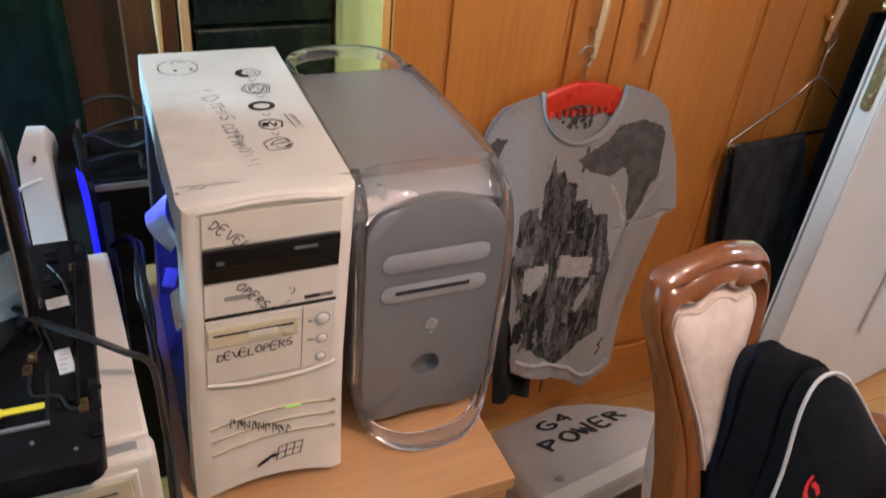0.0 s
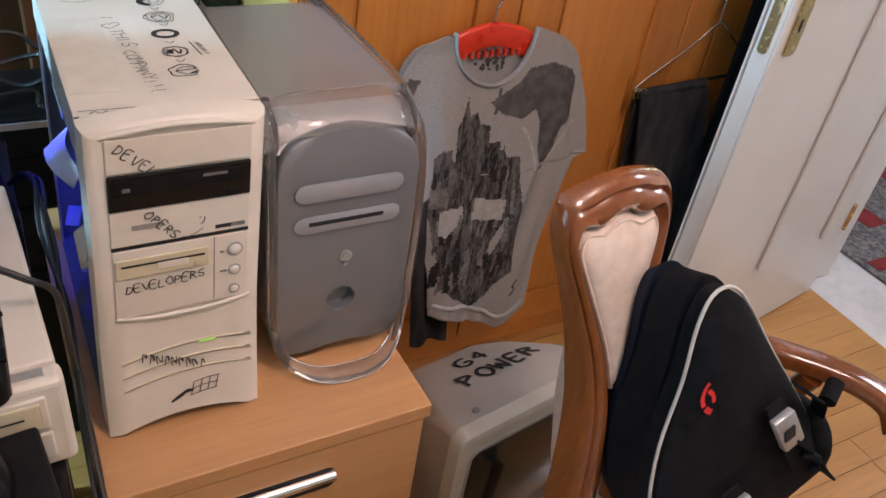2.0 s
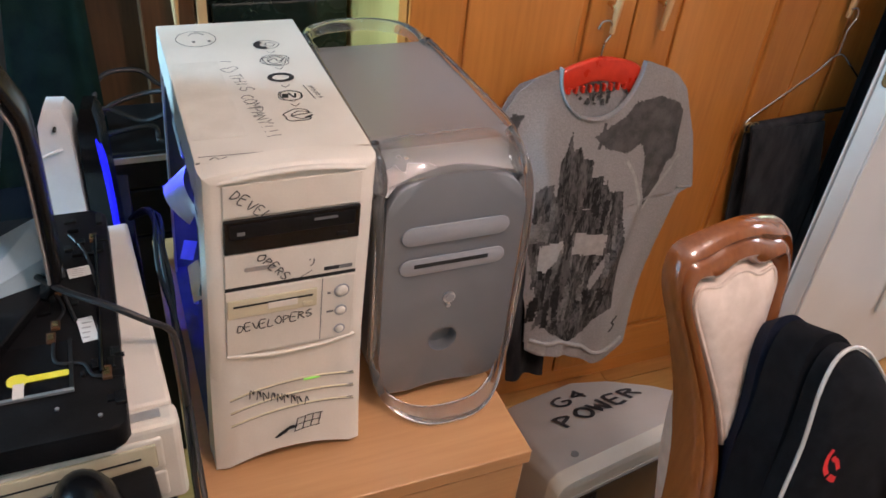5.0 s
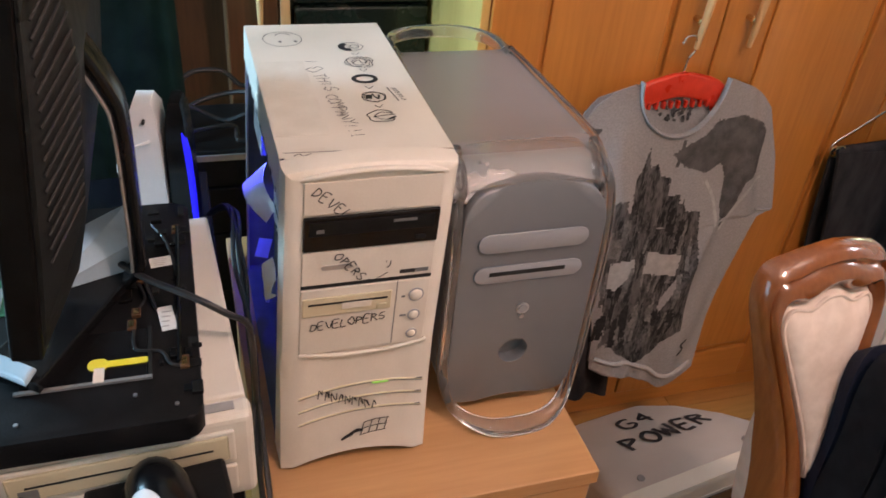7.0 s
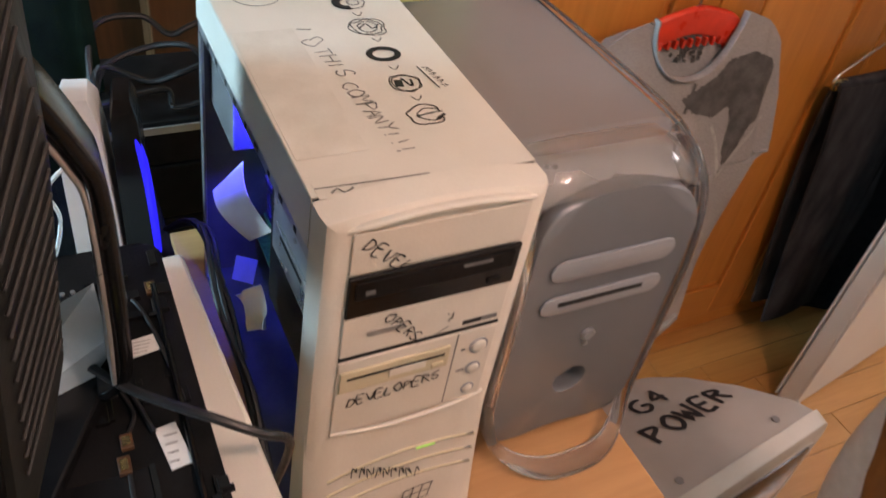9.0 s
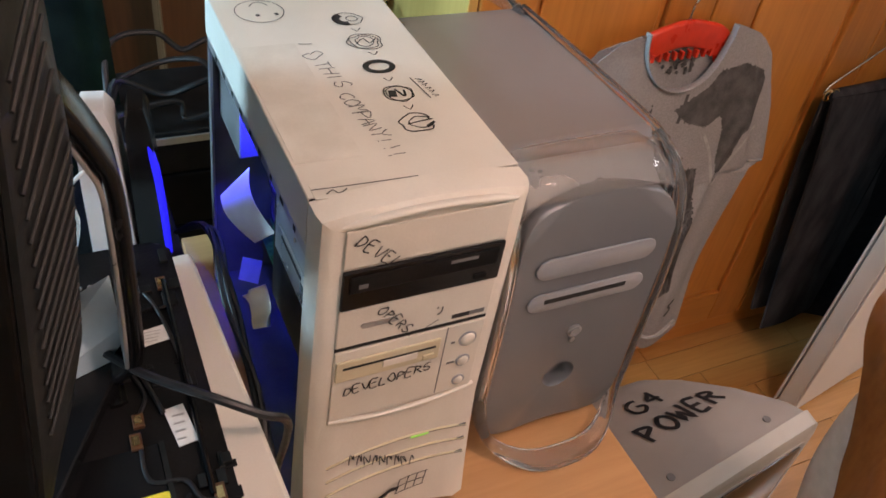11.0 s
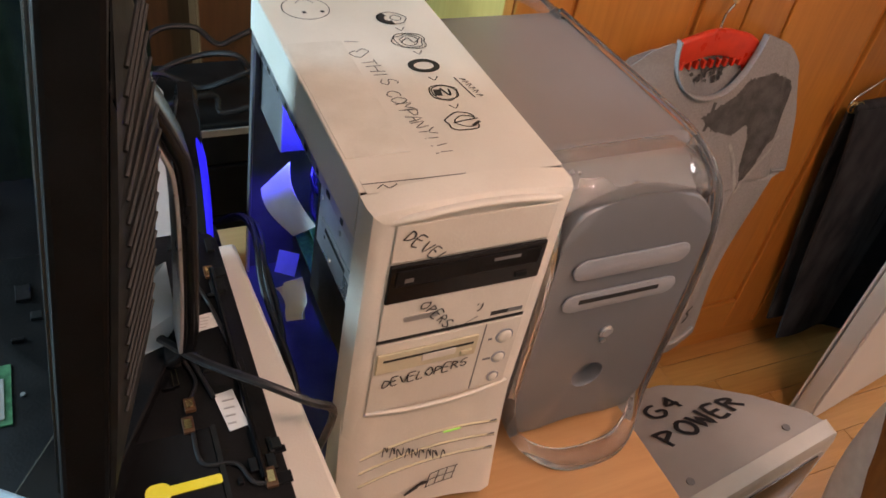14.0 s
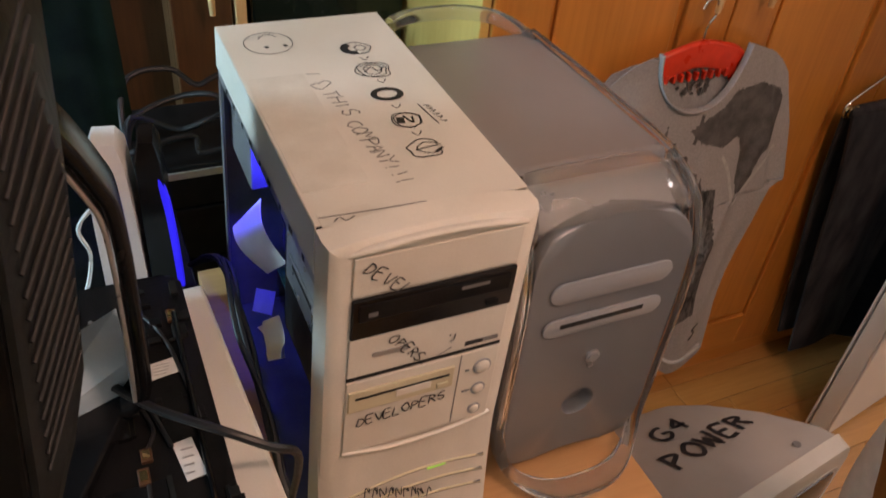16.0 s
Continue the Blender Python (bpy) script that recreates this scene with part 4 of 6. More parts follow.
def curl(u, v):
    p = CA.lerp(CB, u).lerp(CC.lerp(CD, u), v)
    return (p.x - 0.010 * math.sin(math.pi * v) - 0.004 * v * (1 - u), p.y, p.z + 0.004 * math.sin(math.pi * v))


tpart("loose_paper", solidify(sheet(curl, 12, 12), 0.0006), PAPER, tw, "white sheet of paper curling out", 60)
PA, PB, PC, PD = Vector((-0.084, 0.285, 0.072)), Vector((-0.083, 0.200, 0.165)), Vector((-0.078, 0.240, 0.055)), Vector((-0.080, 0.172, 0.137))


def crumple(u, v):
    p = PA.lerp(PB, u).lerp(PC.lerp(PD, u), v)
    return (p.x + 0.006 * math.sin(7 * u + 3 * v), p.y + 0.004 * math.sin(9 * v), p.z - 0.012 * u * v)


pp = sheet(crumple, 12, 12)
tpart("loose_paper", solidify(pp, 0.0006), PAPER, tw, "crumpled white paper inside", 60)
nw, nh = Vector((0.007, -0.0165, 0.009)), Vector((0.004, 0.006, 0.011))
nb = sheet(lambda u, v: tuple(Vector((-0.087, 0.235, 0.157)) + nw * (2 * u - 1) + nh * (2 * v - 1)), 3, 3)
tpart("sticky_note", solidify(nb, 0.0005), NOTE, tw, "small blue sticky note")
tpart("expansion_card", bx((X0 + 0.065, 0.24, 0.06), (X1 - 0.03, YB - 0.01, 0.064)), GREENPCB)
tpart("expansion_card", bx((X0 + 0.075, 0.26, 0.09), (X1 - 0.03, YB - 0.01, 0.094)), GREENPCB)
for k in range(6):
    rk = random.Random(20 + k)
    pts = [(X0 + 0.03 + rk.uniform(0, 0.06), 0.28 - 0.03 * i + rk.uniform(-0.012, 0.012), 0.29 - 0.026 * i + rk.uniform(-0.02, 0.02)) for i in range(5)]
    tpart("inner_cable", tube(pts, 0.003, n=6), CABLE if k % 2 else SLOT)

# front bezel: a bowed frame with an arched foot and drive bays set in
FY = 0.028
N = 12
out = []
for k in range(N + 1):
    u = -1 + 2 * k / N
    out.append((0.0935 * u - 0.0015, 0.001 + 0.021 * (1 - u * u)))
top = [(0.0935 * u - 0.0015, 0.4060 + 0.008 * (1 - u * u)) for u in [1 - 2 * k / N for k in range(N + 1)]]
fb = bmesh.new()
for y, inset in ((FY, 0.0), (0.012, 0.0), (0.003, 0.003), (-0.0018, 0.011)):
    ring = [fb.verts.new((x * (1 - inset / 0.0935), y, z + (inset * 0.15 if z < 0.2 else -inset * 0.75))) for x, z in out + top]
    if y != FY:
        for i in range(len(ring)):
            fb.faces.new((last[i], last[(i + 1) % len(ring)], ring[(i + 1) % len(ring)], ring[i]))
    last = ring
fb.faces.new(last)
for row in range(9):
    t_ = row / 8
    ring = []
    for k in range(N + 1):
        u = -1 + 2 * k / N
        zb = 0.0006 + 0.018 * (1 - u * u)
        z = 0.164 + (zb - 0.164) * t_
        edge = max(0.0, abs(u) - 0.86) / 0.14
        ring.append(fb.verts.new((0.0920 * u - 0.0015, -0.0021 + 0.008 * edge ** 2 - foot_flare(z), z)))
    ring = [fb.verts.new((-0.0948, 0.027, ring[0].co.z))] + ring + [fb.verts.new((0.0918, 0.027, ring[-1].co.z))]
    if row:
        for i in range(len(ring) - 1):
            fb.faces.new((prow[i], prow[i + 1], ring[i + 1], ring[i]))
    prow = ring
bezel = tpart("front_bezel", fb, BEIGE, tw, "beige plastic front bezel", 35)
F = -0.002
tpart("brow", sweep(spline([(-0.084, F + 0.0060, 0.3950), (-0.06, F - 0.0006, 0.4020), (-0.03, F - 0.0020, 0.4062), (0.0, F - 0.0022, 0.4075), (0.03, F - 0.0020, 0.4062), (0.06, F - 0.0006, 0.4020), (0.084, F + 0.0060, 0.3950)], 5), rounded(0.005, 0.008, 0.0022, 3), up=(0, 1, 0)), BEIGE, bezel, "", 50)
tpart("bay_cover", bx((-0.074, F - 0.0022, 0.3575), (0.074, F - 0.0002, 0.3965), 0.0012), BEIGE, bezel, "blank upper bay cover")
drv = tpart("optical_drive", bx((-0.074, F - 0.0040, 0.3135), (0.074, F - 0.0002, 0.3555), 0.0015), BLACKG, bezel, "black optical drive front")
tpart("disc_tray", bx((-0.068, F - 0.0050, 0.333), (0.068, F - 0.0041, 0.3505), 0.0008), BLACK, drv)
tpart("eject_button", bx((0.048, F - 0.0055, 0.319), (0.060, F - 0.0041, 0.3245), 0.0006), BLACK, drv)
tpart("marking", bx((0.022, F - 0.0053, 0.3435), (0.048, F - 0.0051, 0.347)), GREYPRINT, drv)
tpart("marking", bx((-0.060, F - 0.0053, 0.337), (-0.052, F - 0.0051, 0.3415)), GREYPRINT, drv)
tpart("bay_cover", bx((-0.074, F - 0.0022, 0.268), (0.074, F - 0.0002, 0.3120), 0.0012), BEIGE, bezel, "blank lower bay cover")
tpart("gap_shadow", bx((-0.074, F - 0.0004, 0.2625), (0.074, F - 0.0001, 0.2675)), SLOT, bezel)
lo = tpart("drive_panel", bx((-0.074, F - 0.0022, 0.170), (0.074, F - 0.0002, 0.2620), 0.0012), BEIGE, bezel)
tpart("panel_lip", sweep(spline([(-0.074, F - 0.001, 0.170), (-0.03, F - 0.004, 0.1655), (0.03, F - 0.004, 0.1655), (0.078, F - 0.001, 0.170)], 5), rounded(0.004, 0.005, 0.0015, 2), up=(0, 1, 0)), BEIGE, bezel, "", 50)
flp = tpart("floppy_drive", bx((-0.072, F - 0.0048, 0.2265), (0.029, F - 0.0023, 0.2515), 0.001), BEIGE2, lo, "yellowed floppy drive front")
tpart("floppy_slot", bx((-0.066, F - 0.0052, 0.2418), (0.024, F - 0.0049, 0.2445)), SLOT, flp)
tpart("floppy_flap", bx((-0.028, F - 0.0062, 0.2345), (0.006, F - 0.0053, 0.2428), 0.0006), BEIGE, flp)
tpart("floppy_button", bx((0.012, F - 0.0070, 0.2305), (0.023, F - 0.0049, 0.2362), 0.0006), BEIGE2, flp)
tpart("divider", bx((0.0345, F - 0.0027, 0.172), (0.0355, F - 0.0023, 0.2615)), GREYPRINT, lo)
for z, r in ((0.2405, 0.0075), (0.2115, 0.0058), (0.1835, 0.0050)):
    ringb = tpart("button_ring", cyl((0.0585, F - 0.0023, z), (0.0585, F - 0.0032, z), r + 0.0018, 24), LTGREY, lo, "", 40)
    tpart("push_button", lift(ball((0, 0, 0), r, seg=20), lambda c: (0.0585 + c.x, F - 0.0034 + 0.45 * min(c.y, 0.0), z + c.z)), BEIGE, ringb, "round beige push button", 50)
for z, w_ in ((0.238, 0.004), (0.2105, 0.008)):
    tpart("lamp_mark", bx((0.0415, F - 0.0027, z), (0.0415 + w_, F - 0.0023, z + 0.0025)), GREYPRINT, lo)
for k in range(3):
    z = 0.106 - 0.0215 * k
    pts = [(-0.073 + 0.153 * q, F - 0.0006, z - 0.006 + 0.0484 * q - 0.0424 * q * q) for q in [i / 10 for i in range(11)]]
    tpart("vent_groove", sweep(spline(pts, 3), rounded(0.0022, 0.0022, 0.0006, 1), up=(0, 1, 0)), BEIGE2, bezel, "", 40)
    tpart("vent_shadow", sweep(spline([(p[0], p[1] + 0.0004, p[2] - 0.0022) for p in pts], 3), rounded(0.0014, 0.0014, 0.0004, 1), up=(0, 1, 0)), GREYPRINT, bezel)
    tpart("vent_end", bx((0.067, F - 0.0016, z + 0.0015), (0.079, F - 0.0004, z + 0.003)), GREYPRINT, bezel)
tpart("power_led", prism(rounded(0.020, 0.0022, 0.0010, 3, 0.026, 0.1115), F - 0.0022, F - 0.0006), GREENGLOW, bezel, "green power indicator")
tpart("name_badge", bx((0.036, F - 0.0026, 0.2725), (0.054, F - 0.0023, 0.2775)), INK, bezel, "dark maker's name bar")
tpart("name_badge", bx((0.0545, F - 0.0026, 0.2725), (0.069, F - 0.0023, 0.2775)), GREYPRINT, bezel)
tpart("oval_badge", prism(rounded(0.034, 0.006, 0.0029, 4, -0.036, 0.2905), F - 0.0030, F - 0.0023), BADGE, bezel, "small grey badge")

# marker writing on the front and on top
hw = random.Random(11)


def front(x, z, d=0.0032):
    return (x, F - d, z)


def front_low(x, z):
    return (x, F - 0.0003 - 0.0015, z)


bmw = hand("DEVEL", (-0.067, 0.3835), (0.0080, -0.0070), 0.0105, front, hw, 0.0013)
tpart("handwriting", bmw, INK, bezel, "black marker lettering")
bmw = hand("OPERS!", (-0.040, 0.3035), (0.0064, -0.0072), 0.0105, front, hw, 0.0013)
stroke([(0.004, 0.267), (0.014, 0.272), (0.022, 0.2765)], 0.0009, front, bm=bmw)
tpart("handwriting", bmw, INK, bezel, "black marker lettering")
bmw = hand("DEVELOPERS", (-0.062, 0.2045), (0.0087, 0.0006), 0.0105, front, hw, 0.0014)
tpart("handwriting", bmw, INK, lo, "black marker lettering")
bmw = bmesh.new()
for k in range(9):
    x, z = -0.050 + 0.0084 * k, 0.1045 - 0.0036 * k
    stroke([(x, z - 0.007), (x + hw.uniform(-0.002, 0.003), z + 0.007), (x + 0.005, z - hw.uniform(0, 0.006)), (x + hw.uniform(0.001, 0.006), z + 0.006)], 0.0013, front_low, bm=bmw)
tpart("scribble", bmw, INK, bezel, "black marker scribble")
bmw = bmesh.new()
for i in range(4):
    stroke([(0.004 + 0.010 * i, 0.026 + 0.0015 * i), (0.008 + 0.010 * i, 0.048 + 0.0008 * i)], 0.0013, front_low, bm=bmw)
for j in range(3):
    stroke([(0.003 + 0.002 * j, 0.026 + 0.0105 * j), (0.018 + 0.002 * j, 0.029 + 0.0105 * j), (0.036 + 0.002 * j, 0.030 + 0.010 * j)], 0.0013, front_low, bm=bmw)
for j in range(7):
    stroke([(-0.020 + 0.002 * j, 0.022 + 0.001 * j), (-0.012 + 0.0018 * j, 0.029 + 0.0012 * j), (-0.002 + 0.0015 * j, 0.034)], 0.0036, front_low, bm=bmw)
tpart("flag_drawing", bmw, INK, bezel, "black marker drawing of a waving flag")
stroke_bm = stroke([(0.020, 0.283), (0.0235, 0.286), (0.024, 0.292)], 0.0014, front)
stroke([(0.019, 0.2905), (0.0195, 0.2925)], 0.0014, front, bm=stroke_bm)
tpart("small_drawing", stroke_bm, INK, bezel)


def ontop(x, y):
    return (x, y, TH + 0.0007)


cv = tw
bmw = stroke(ring_points(-0.050, 0.350, 0.0255, 0.026, 18), 0.0010, ontop, True)
for x in (-0.056, -0.036):
    stroke([(x, 0.340), (x + 0.004, 0.341)], 0.005, ontop, bm=bmw)
stroke([(-0.058, 0.362), (-0.052, 0.370), (-0.044, 0.370), (-0.038, 0.362)], 0.0011, ontop, bm=bmw)
tpart("smile_drawing", bmw, INK, cv, "black marker drawing of a round smile")
for k, (cx, cy) in enumerate(((0.037, 0.317), (0.037, 0.265), (0.033, 0.213), (0.033, 0.161), (0.031, 0.110))):
    bmw = bmesh.new()
    if k == 0:
        stroke(ring_points(cx, cy, 0.0155, 0.014, 14, rnd=hw, wob=0.08), 0.0012, ontop, True, bmw)
        stroke(ring_points(cx - 0.004, cy, 0.0095, 0.010, 10, 1.8, 0.5), 0.0085, ontop, False, bmw)
        stroke(ring_points(cx + 0.004, cy, 0.006, 0.006, 10), 0.0012, ontop, True, bmw)
    elif k == 1:
        for r in (0.0175, 0.0150, 0.010):
            stroke(ring_points(cx, cy, r, r * 0.95, 13, hw.uniform(0, 3), 1.0, hw, 0.14), 0.0011, ontop, True, bmw)
        stroke([(cx - 0.010, cy - 0.003), (cx, cy + 0.006), (cx + 0.004, cy - 0.004), (cx + 0.013, cy + 0.004)], 0.0014, ontop, False, bmw)
    elif k == 2:
        stroke(ring_points(cx, cy, 0.0135, 0.0105, 16), 0.0062, ontop, True, bmw)
    elif k == 3:
        for r in (0.0145, 0.0125):
            stroke(ring_points(cx, cy, r, r, 13, hw.uniform(0, 3), 1.0, hw, 0.1), 0.0012, ontop, True, bmw)
        stroke([(cx - 0.007, cy - 0.005), (cx - 0.005, cy + 0.006)], 0.0075, ontop, False, bmw)
        stroke([(cx - 0.001, cy + 0.008), (cx + 0.004, cy - 0.006), (cx + 0.007, cy + 0.005)], 0.0024, ontop, False, bmw)
    else:
        stroke(ring_points(cx, cy, 0.016, 0.0145, 14, 0.4, 0.85, hw, 0.1), 0.0016, ontop, False, bmw)
        stroke(ring_points(cx + 0.003, cy, 0.011, 0.009, 12, 0.2, 0.9, hw, 0.1), 0.0013, ontop, False, bmw)
        stroke([(cx - 0.010, cy - 0.001), (cx, cy + 0.001), (cx + 0.016, cy + 0.003)], 0.0016, ontop, False, bmw)
        stroke([(cx + 0.006, cy - 0.008), (cx + 0.016, cy - 0.002)], 0.003, ontop, False, bmw)
    tpart("round_emblem_drawing", bmw, INK, cv, "round marker drawing")
    if k < 4:
        y = cy - 0.026
        tpart("arrow_mark", stroke([(cx - 0.004, y + 0.004), (cx + 0.000, y - 0.003), (cx + 0.0055, y + 0.004)], 0.0011, ontop, steps=2), INK, cv)
bmw = bmesh.new()
for k in range(6):
    y = 0.183 - 0.0062 * k
    stroke([(0.0585 + 0.001 * k, y), (0.065 + 0.001 * k, y + hw.uniform(-0.003, 0.003)), (0.0605 + 0.001 * k, y - 0.003)], 0.0010, ontop, bm=bmw)
stroke([(0.0545, 0.186), (0.060, 0.147)], 0.0013, ontop, bm=bmw)
tpart("scribble", bmw, INK, cv, "underlined marker scribble")
bmw = hand("I", (-0.031, 0.276), (0.0005, -0.01), 0.0150, ontop, hw, 0.0012)
stroke([(-0.026, 0.249), (-0.018, 0.2545), (-0.013, 0.249), (-0.018, 0.244), (-0.026, 0.238), (-0.034, 0.247), (-0.026, 0.252)], 0.0011, ontop, bm=bmw)
bmw2 = hand("THIS", (-0.028, 0.232), (0.0018, -0.0128), 0.0150, ontop, hw, 0.0012)
tpart("handwriting", bmw, INKG, cv, "worn marker lettering")
tpart("handwriting", bmw2, INKG, cv, "worn marker lettering")
tpart("handwriting", hand("COMPANY!!!", (-0.0245, 0.170), (0.0012, -0.0108), 0.0145, ontop, hw, 0.0012), INKG, cv, "worn marker lettering")
tpart("seam_mark", stroke([(-0.090, 0.0385), (-0.05, 0.0365), (0.0, 0.035)], 0.0012, ontop), INK, cv)
tpart("seam_mark", stroke([(-0.080, 0.030), (-0.074, 0.034), (-0.070, 0.029), (-0.062, 0.033)], 0.0012, lambda x, y: (x, y, TH + 0.0012)), INK, cv)
tape = surface("clear_tape", (0.625, 0.576, 0.497), (0.705, 0.66, 0.583), 0.42, scale=30, bump=0.03)
tpart("tape_strip", bx((-0.090, 0.026, TH + 0.0001), (-0.035, 0.046, TH + 0.0005)), tape, cv, "strip of clear tape")
tpart("tape_patch", bx((-0.092, 0.075, TH + 0.0001), (-0.034, 0.275, TH + 0.0005)), tape, cv, "yellowed patch of clear tape")
for x in (-0.075, 0.072):
    for y in (0.05, 0.37):
        part("foot", cyl((x, y, 0.0), (x, y, 0.0045), 0.010, 12), BLACK, tw)

# ---- silver-grey tower with clear handles ----
g4 = thing("silver_tower_computer", pose(0.220, 0.036, CZ), "silver-grey tower computer with clear plastic handles", "computer")
prof = spline([(0.024, 0.050, 0), (0.021, 0.12, 0), (0.020, 0.25, 0), (0.020, 0.300, 0), (0.026, 0.318, 0), (0.034, 0.330, 0), (0.050, 0.340, 0), (0.058, 0.366, 0), (0.075, 0.373, 0), (0.10, 0.373, 0), (0.24, 0.373, 0), (0.345, 0.372, 0), (0.362, 0.366, 0), (0.378, 0.345, 0), (0.388, 0.20, 0), (0.384, 0.06, 0), (0.36, 0.045, 0), (0.20, 0.042, 0), (0.04, 0.042, 0)], 4, True)
part("body", prism([(p.x, p.y) for p in prof], -0.093, 0.093, axis="x", bevel=0.010), GREYTOP, g4, "smooth grey case body", 40)
arch = rounded(0.184, 0.348, 0.046, 7, 0, 0.176)
arch = [(x, z + (0.022 * (1 - (x / 0.092) ** 2) if z < 0.055 else 0)) for x, z in arch]
fill = []
for i, p in enumerate(arch):
    fill.append(p)
    q = arch[(i + 1) % len(arch)]
    if p[1] < 0.06 and q[1] < 0.06 and abs(p[0] - q[0]) > 0.05:
        for s in range(1, 8):
            x = p[0] + (q[0] - p[0]) * s / 8
            fill.append((x, 0.002 + 0.022 * (1 - (x / 0.092) ** 2)))
    elif p[1] > 0.3 and q[1] > 0.3 and abs(p[0] - q[0]) > 0.05:
        fill += [(p[0] + (q[0] - p[0]) * s / 8, 0.350 + 0.006 * math.sin(math.pi * s / 8)) for s in range(1, 8)]
pm = prism(fill, -0.010, 0.006, bevel=0.003)
ff = max((f for f in pm.faces if abs(f.normal.y) > 0.99 and f.calc_center_median().y < -0.005), key=lambda f: f.calc_area())
rim_edges = ff.edges[:]
bmesh.ops.delete(pm, geom=[ff], context="FACES_ONLY")
cut = [(-0.003 + 0.0205 * math.cos(2 * math.pi * i / 28), 0.1045 + 0.0205 * math.sin(2 * math.pi * i / 28)) for i in range(28)]
hv = [pm.verts.new((x, -0.010, z)) for x, z in cut]
he = [pm.edges.new((hv[i], hv[(i + 1) % 28])) for i in range(28)]
bmesh.ops.triangle_fill(pm, use_beauty=True, use_dissolve=False, edges=rim_edges + he, normal=(0, -1, 0))
lift(pm, lambda c: (c.x, c.y + 2.6 * max(0.0, c.z - 0.275) ** 2, c.z))
bmesh.ops.recalc_face_normals(pm, faces=pm.faces)
bowl = bmesh.new()
last = None
for f, y in ((1.0, -0.0100), (0.965, -0.0085), (0.94, -0.002), (0.92, 0.010), (0.80, 0.0150), (0.5, 0.0160), (0.05, 0.0162)):
    ring = [bowl.verts.new((-0.003 + (x + 0.003) * f, y, 0.1045 + (z - 0.1045) * f)) for x, z in cut]
    if last:
        for i in range(28):
            bowl.faces.new((last[i], last[(i + 1) % 28], ring[(i + 1) % 28], ring[i]))
    last = ring
bowl.faces.new(last)
fp = part("front_panel", pm, GREYCASE, g4, "plain silver-grey front panel", 35)


def stadium(w_, h_, cx, cz, y0, y1, bev=0.001):
    return prism(rounded(w_, h_, h_ / 2 - 0.0003, 8, cx, cz), y0, y1, bevel=bev)


part("drive_door", stadium(0.142, 0.026, -0.001, 0.2825, -0.0122, -0.0098), LTGREY, fp, "light grey oval drive door", 40)
d2 = part("drive_door", stadium(0.142, 0.024, -0.0015, 0.2360, -0.0122, -0.0098), LTGREY, fp, "light grey oval door with a slot", 40)
part("disc_slot", bx((-0.054, -0.0128, 0.2345), (0.046, -0.0121, 0.2405), 0.0003), SLOT, d2)
b_ = part("power_button", cyl((-0.001, -0.0098, 0.178), (-0.001, -0.0125, 0.178), 0.0085, 24), STEEL, fp, "round clear power button", 40)
part("button_cap", cyl((-0.001, -0.0126, 0.178), (-0.001, -0.0138, 0.178), 0.0062, 24), LTGREY, b_, "", 40)
part("reset_button", cyl((-0.001, -0.0098, 0.1645), (-0.001, -0.0125, 0.1645), 0.0032, 14), STEEL, fp)
spk = part("speaker_hole", bowl, GREYCASE, fp, "recessed round speaker", 50)
# dark disc, off-centre to the upper left, stands in for the recess's inner shadow
part("speaker_shade_disc", cyl((-0.006, 0.0158, 0.1065), (-0.006, 0.0138, 0.1065), 0.0120, 20), SLOT, spk)
part("speaker_centre", ball((-0.008, 0.0120, 0.1090), 0.0055, sx=(1, 0.5, 1)), CHROME, spk, "", 60)
half = [(0.090, 0.062, 0.366), (0.094, 0.034, 0.352), (0.0975, 0.012, 0.322), (0.0985, 0.0, 0.25), (0.0985, 0.0, 0.12), (0.0965, 0.0, 0.066), (0.085, 0.0, 0.022), (0.052, 0.0, 0.005)]
dense = spline(half + [(0.0, 0.0, 0.001)] + [(-x, y, z) for x, y, z in reversed(half)], 6)


def flare(c):
    z = c.z
    return (c.x, c.y - 0.002 - 0.054 * max(0, (0.085 - z) / 0.085) ** 1.3 * max(0.0, 1 - (abs(c.x) / 0.104) ** 3), z + 0.006)


part("clear_frame", lift(sweep(dense, rounded(0.012, 0.022, 0.005, 3), up=(0, 1, 0)), flare), CLEAR, g4, "clear plastic rim and lower handle", 50)
shellp = [(0.006, 0.354), (0.012, 0.363), (0.022, 0.3715), (0.036, 0.377), (0.052, 0.3785), (0.066, 0.3780)]
shp = spline([(p[0], p[1], 0) for p in shellp], 5)
cs = bmesh.new()
prism([(p.x, p.y) for p in shp] + [(p.x * 0.90 + 0.007, p.y - 0.0075) for p in reversed(shp)], -0.096, 0.096, cs, "x", 0.0015)
bmesh.ops.subdivide_edges(cs, edges=[e for e in cs.edges if abs(e.verts[0].co.x - e.verts[1].co.x) > 0.1], cuts=14)
lift(cs, lambda c: (c.x, c.y + 0.008 * (c.x / 0.096) ** 4, c.z - 0.020 * (abs(c.x) / 0.096) ** 5))
# bright metallic strip laid over the body's recess, added to give the visor sheen
recess = [(0.0205, 0.3225), (0.0335, 0.3335), (0.0485, 0.3435), (0.0560, 0.3640)]
part("handle_sheen_strip", prism(recess + [(y + 0.004, z - 0.003) for y, z in reversed(recess)], -0.086, 0.086, axis="x"), SILVER, g4, "silvery strip added for sheen under the clear handle", 60)
part("clear_cover", cs, CLEARD, g4, "clear glossy front top handle", 40)
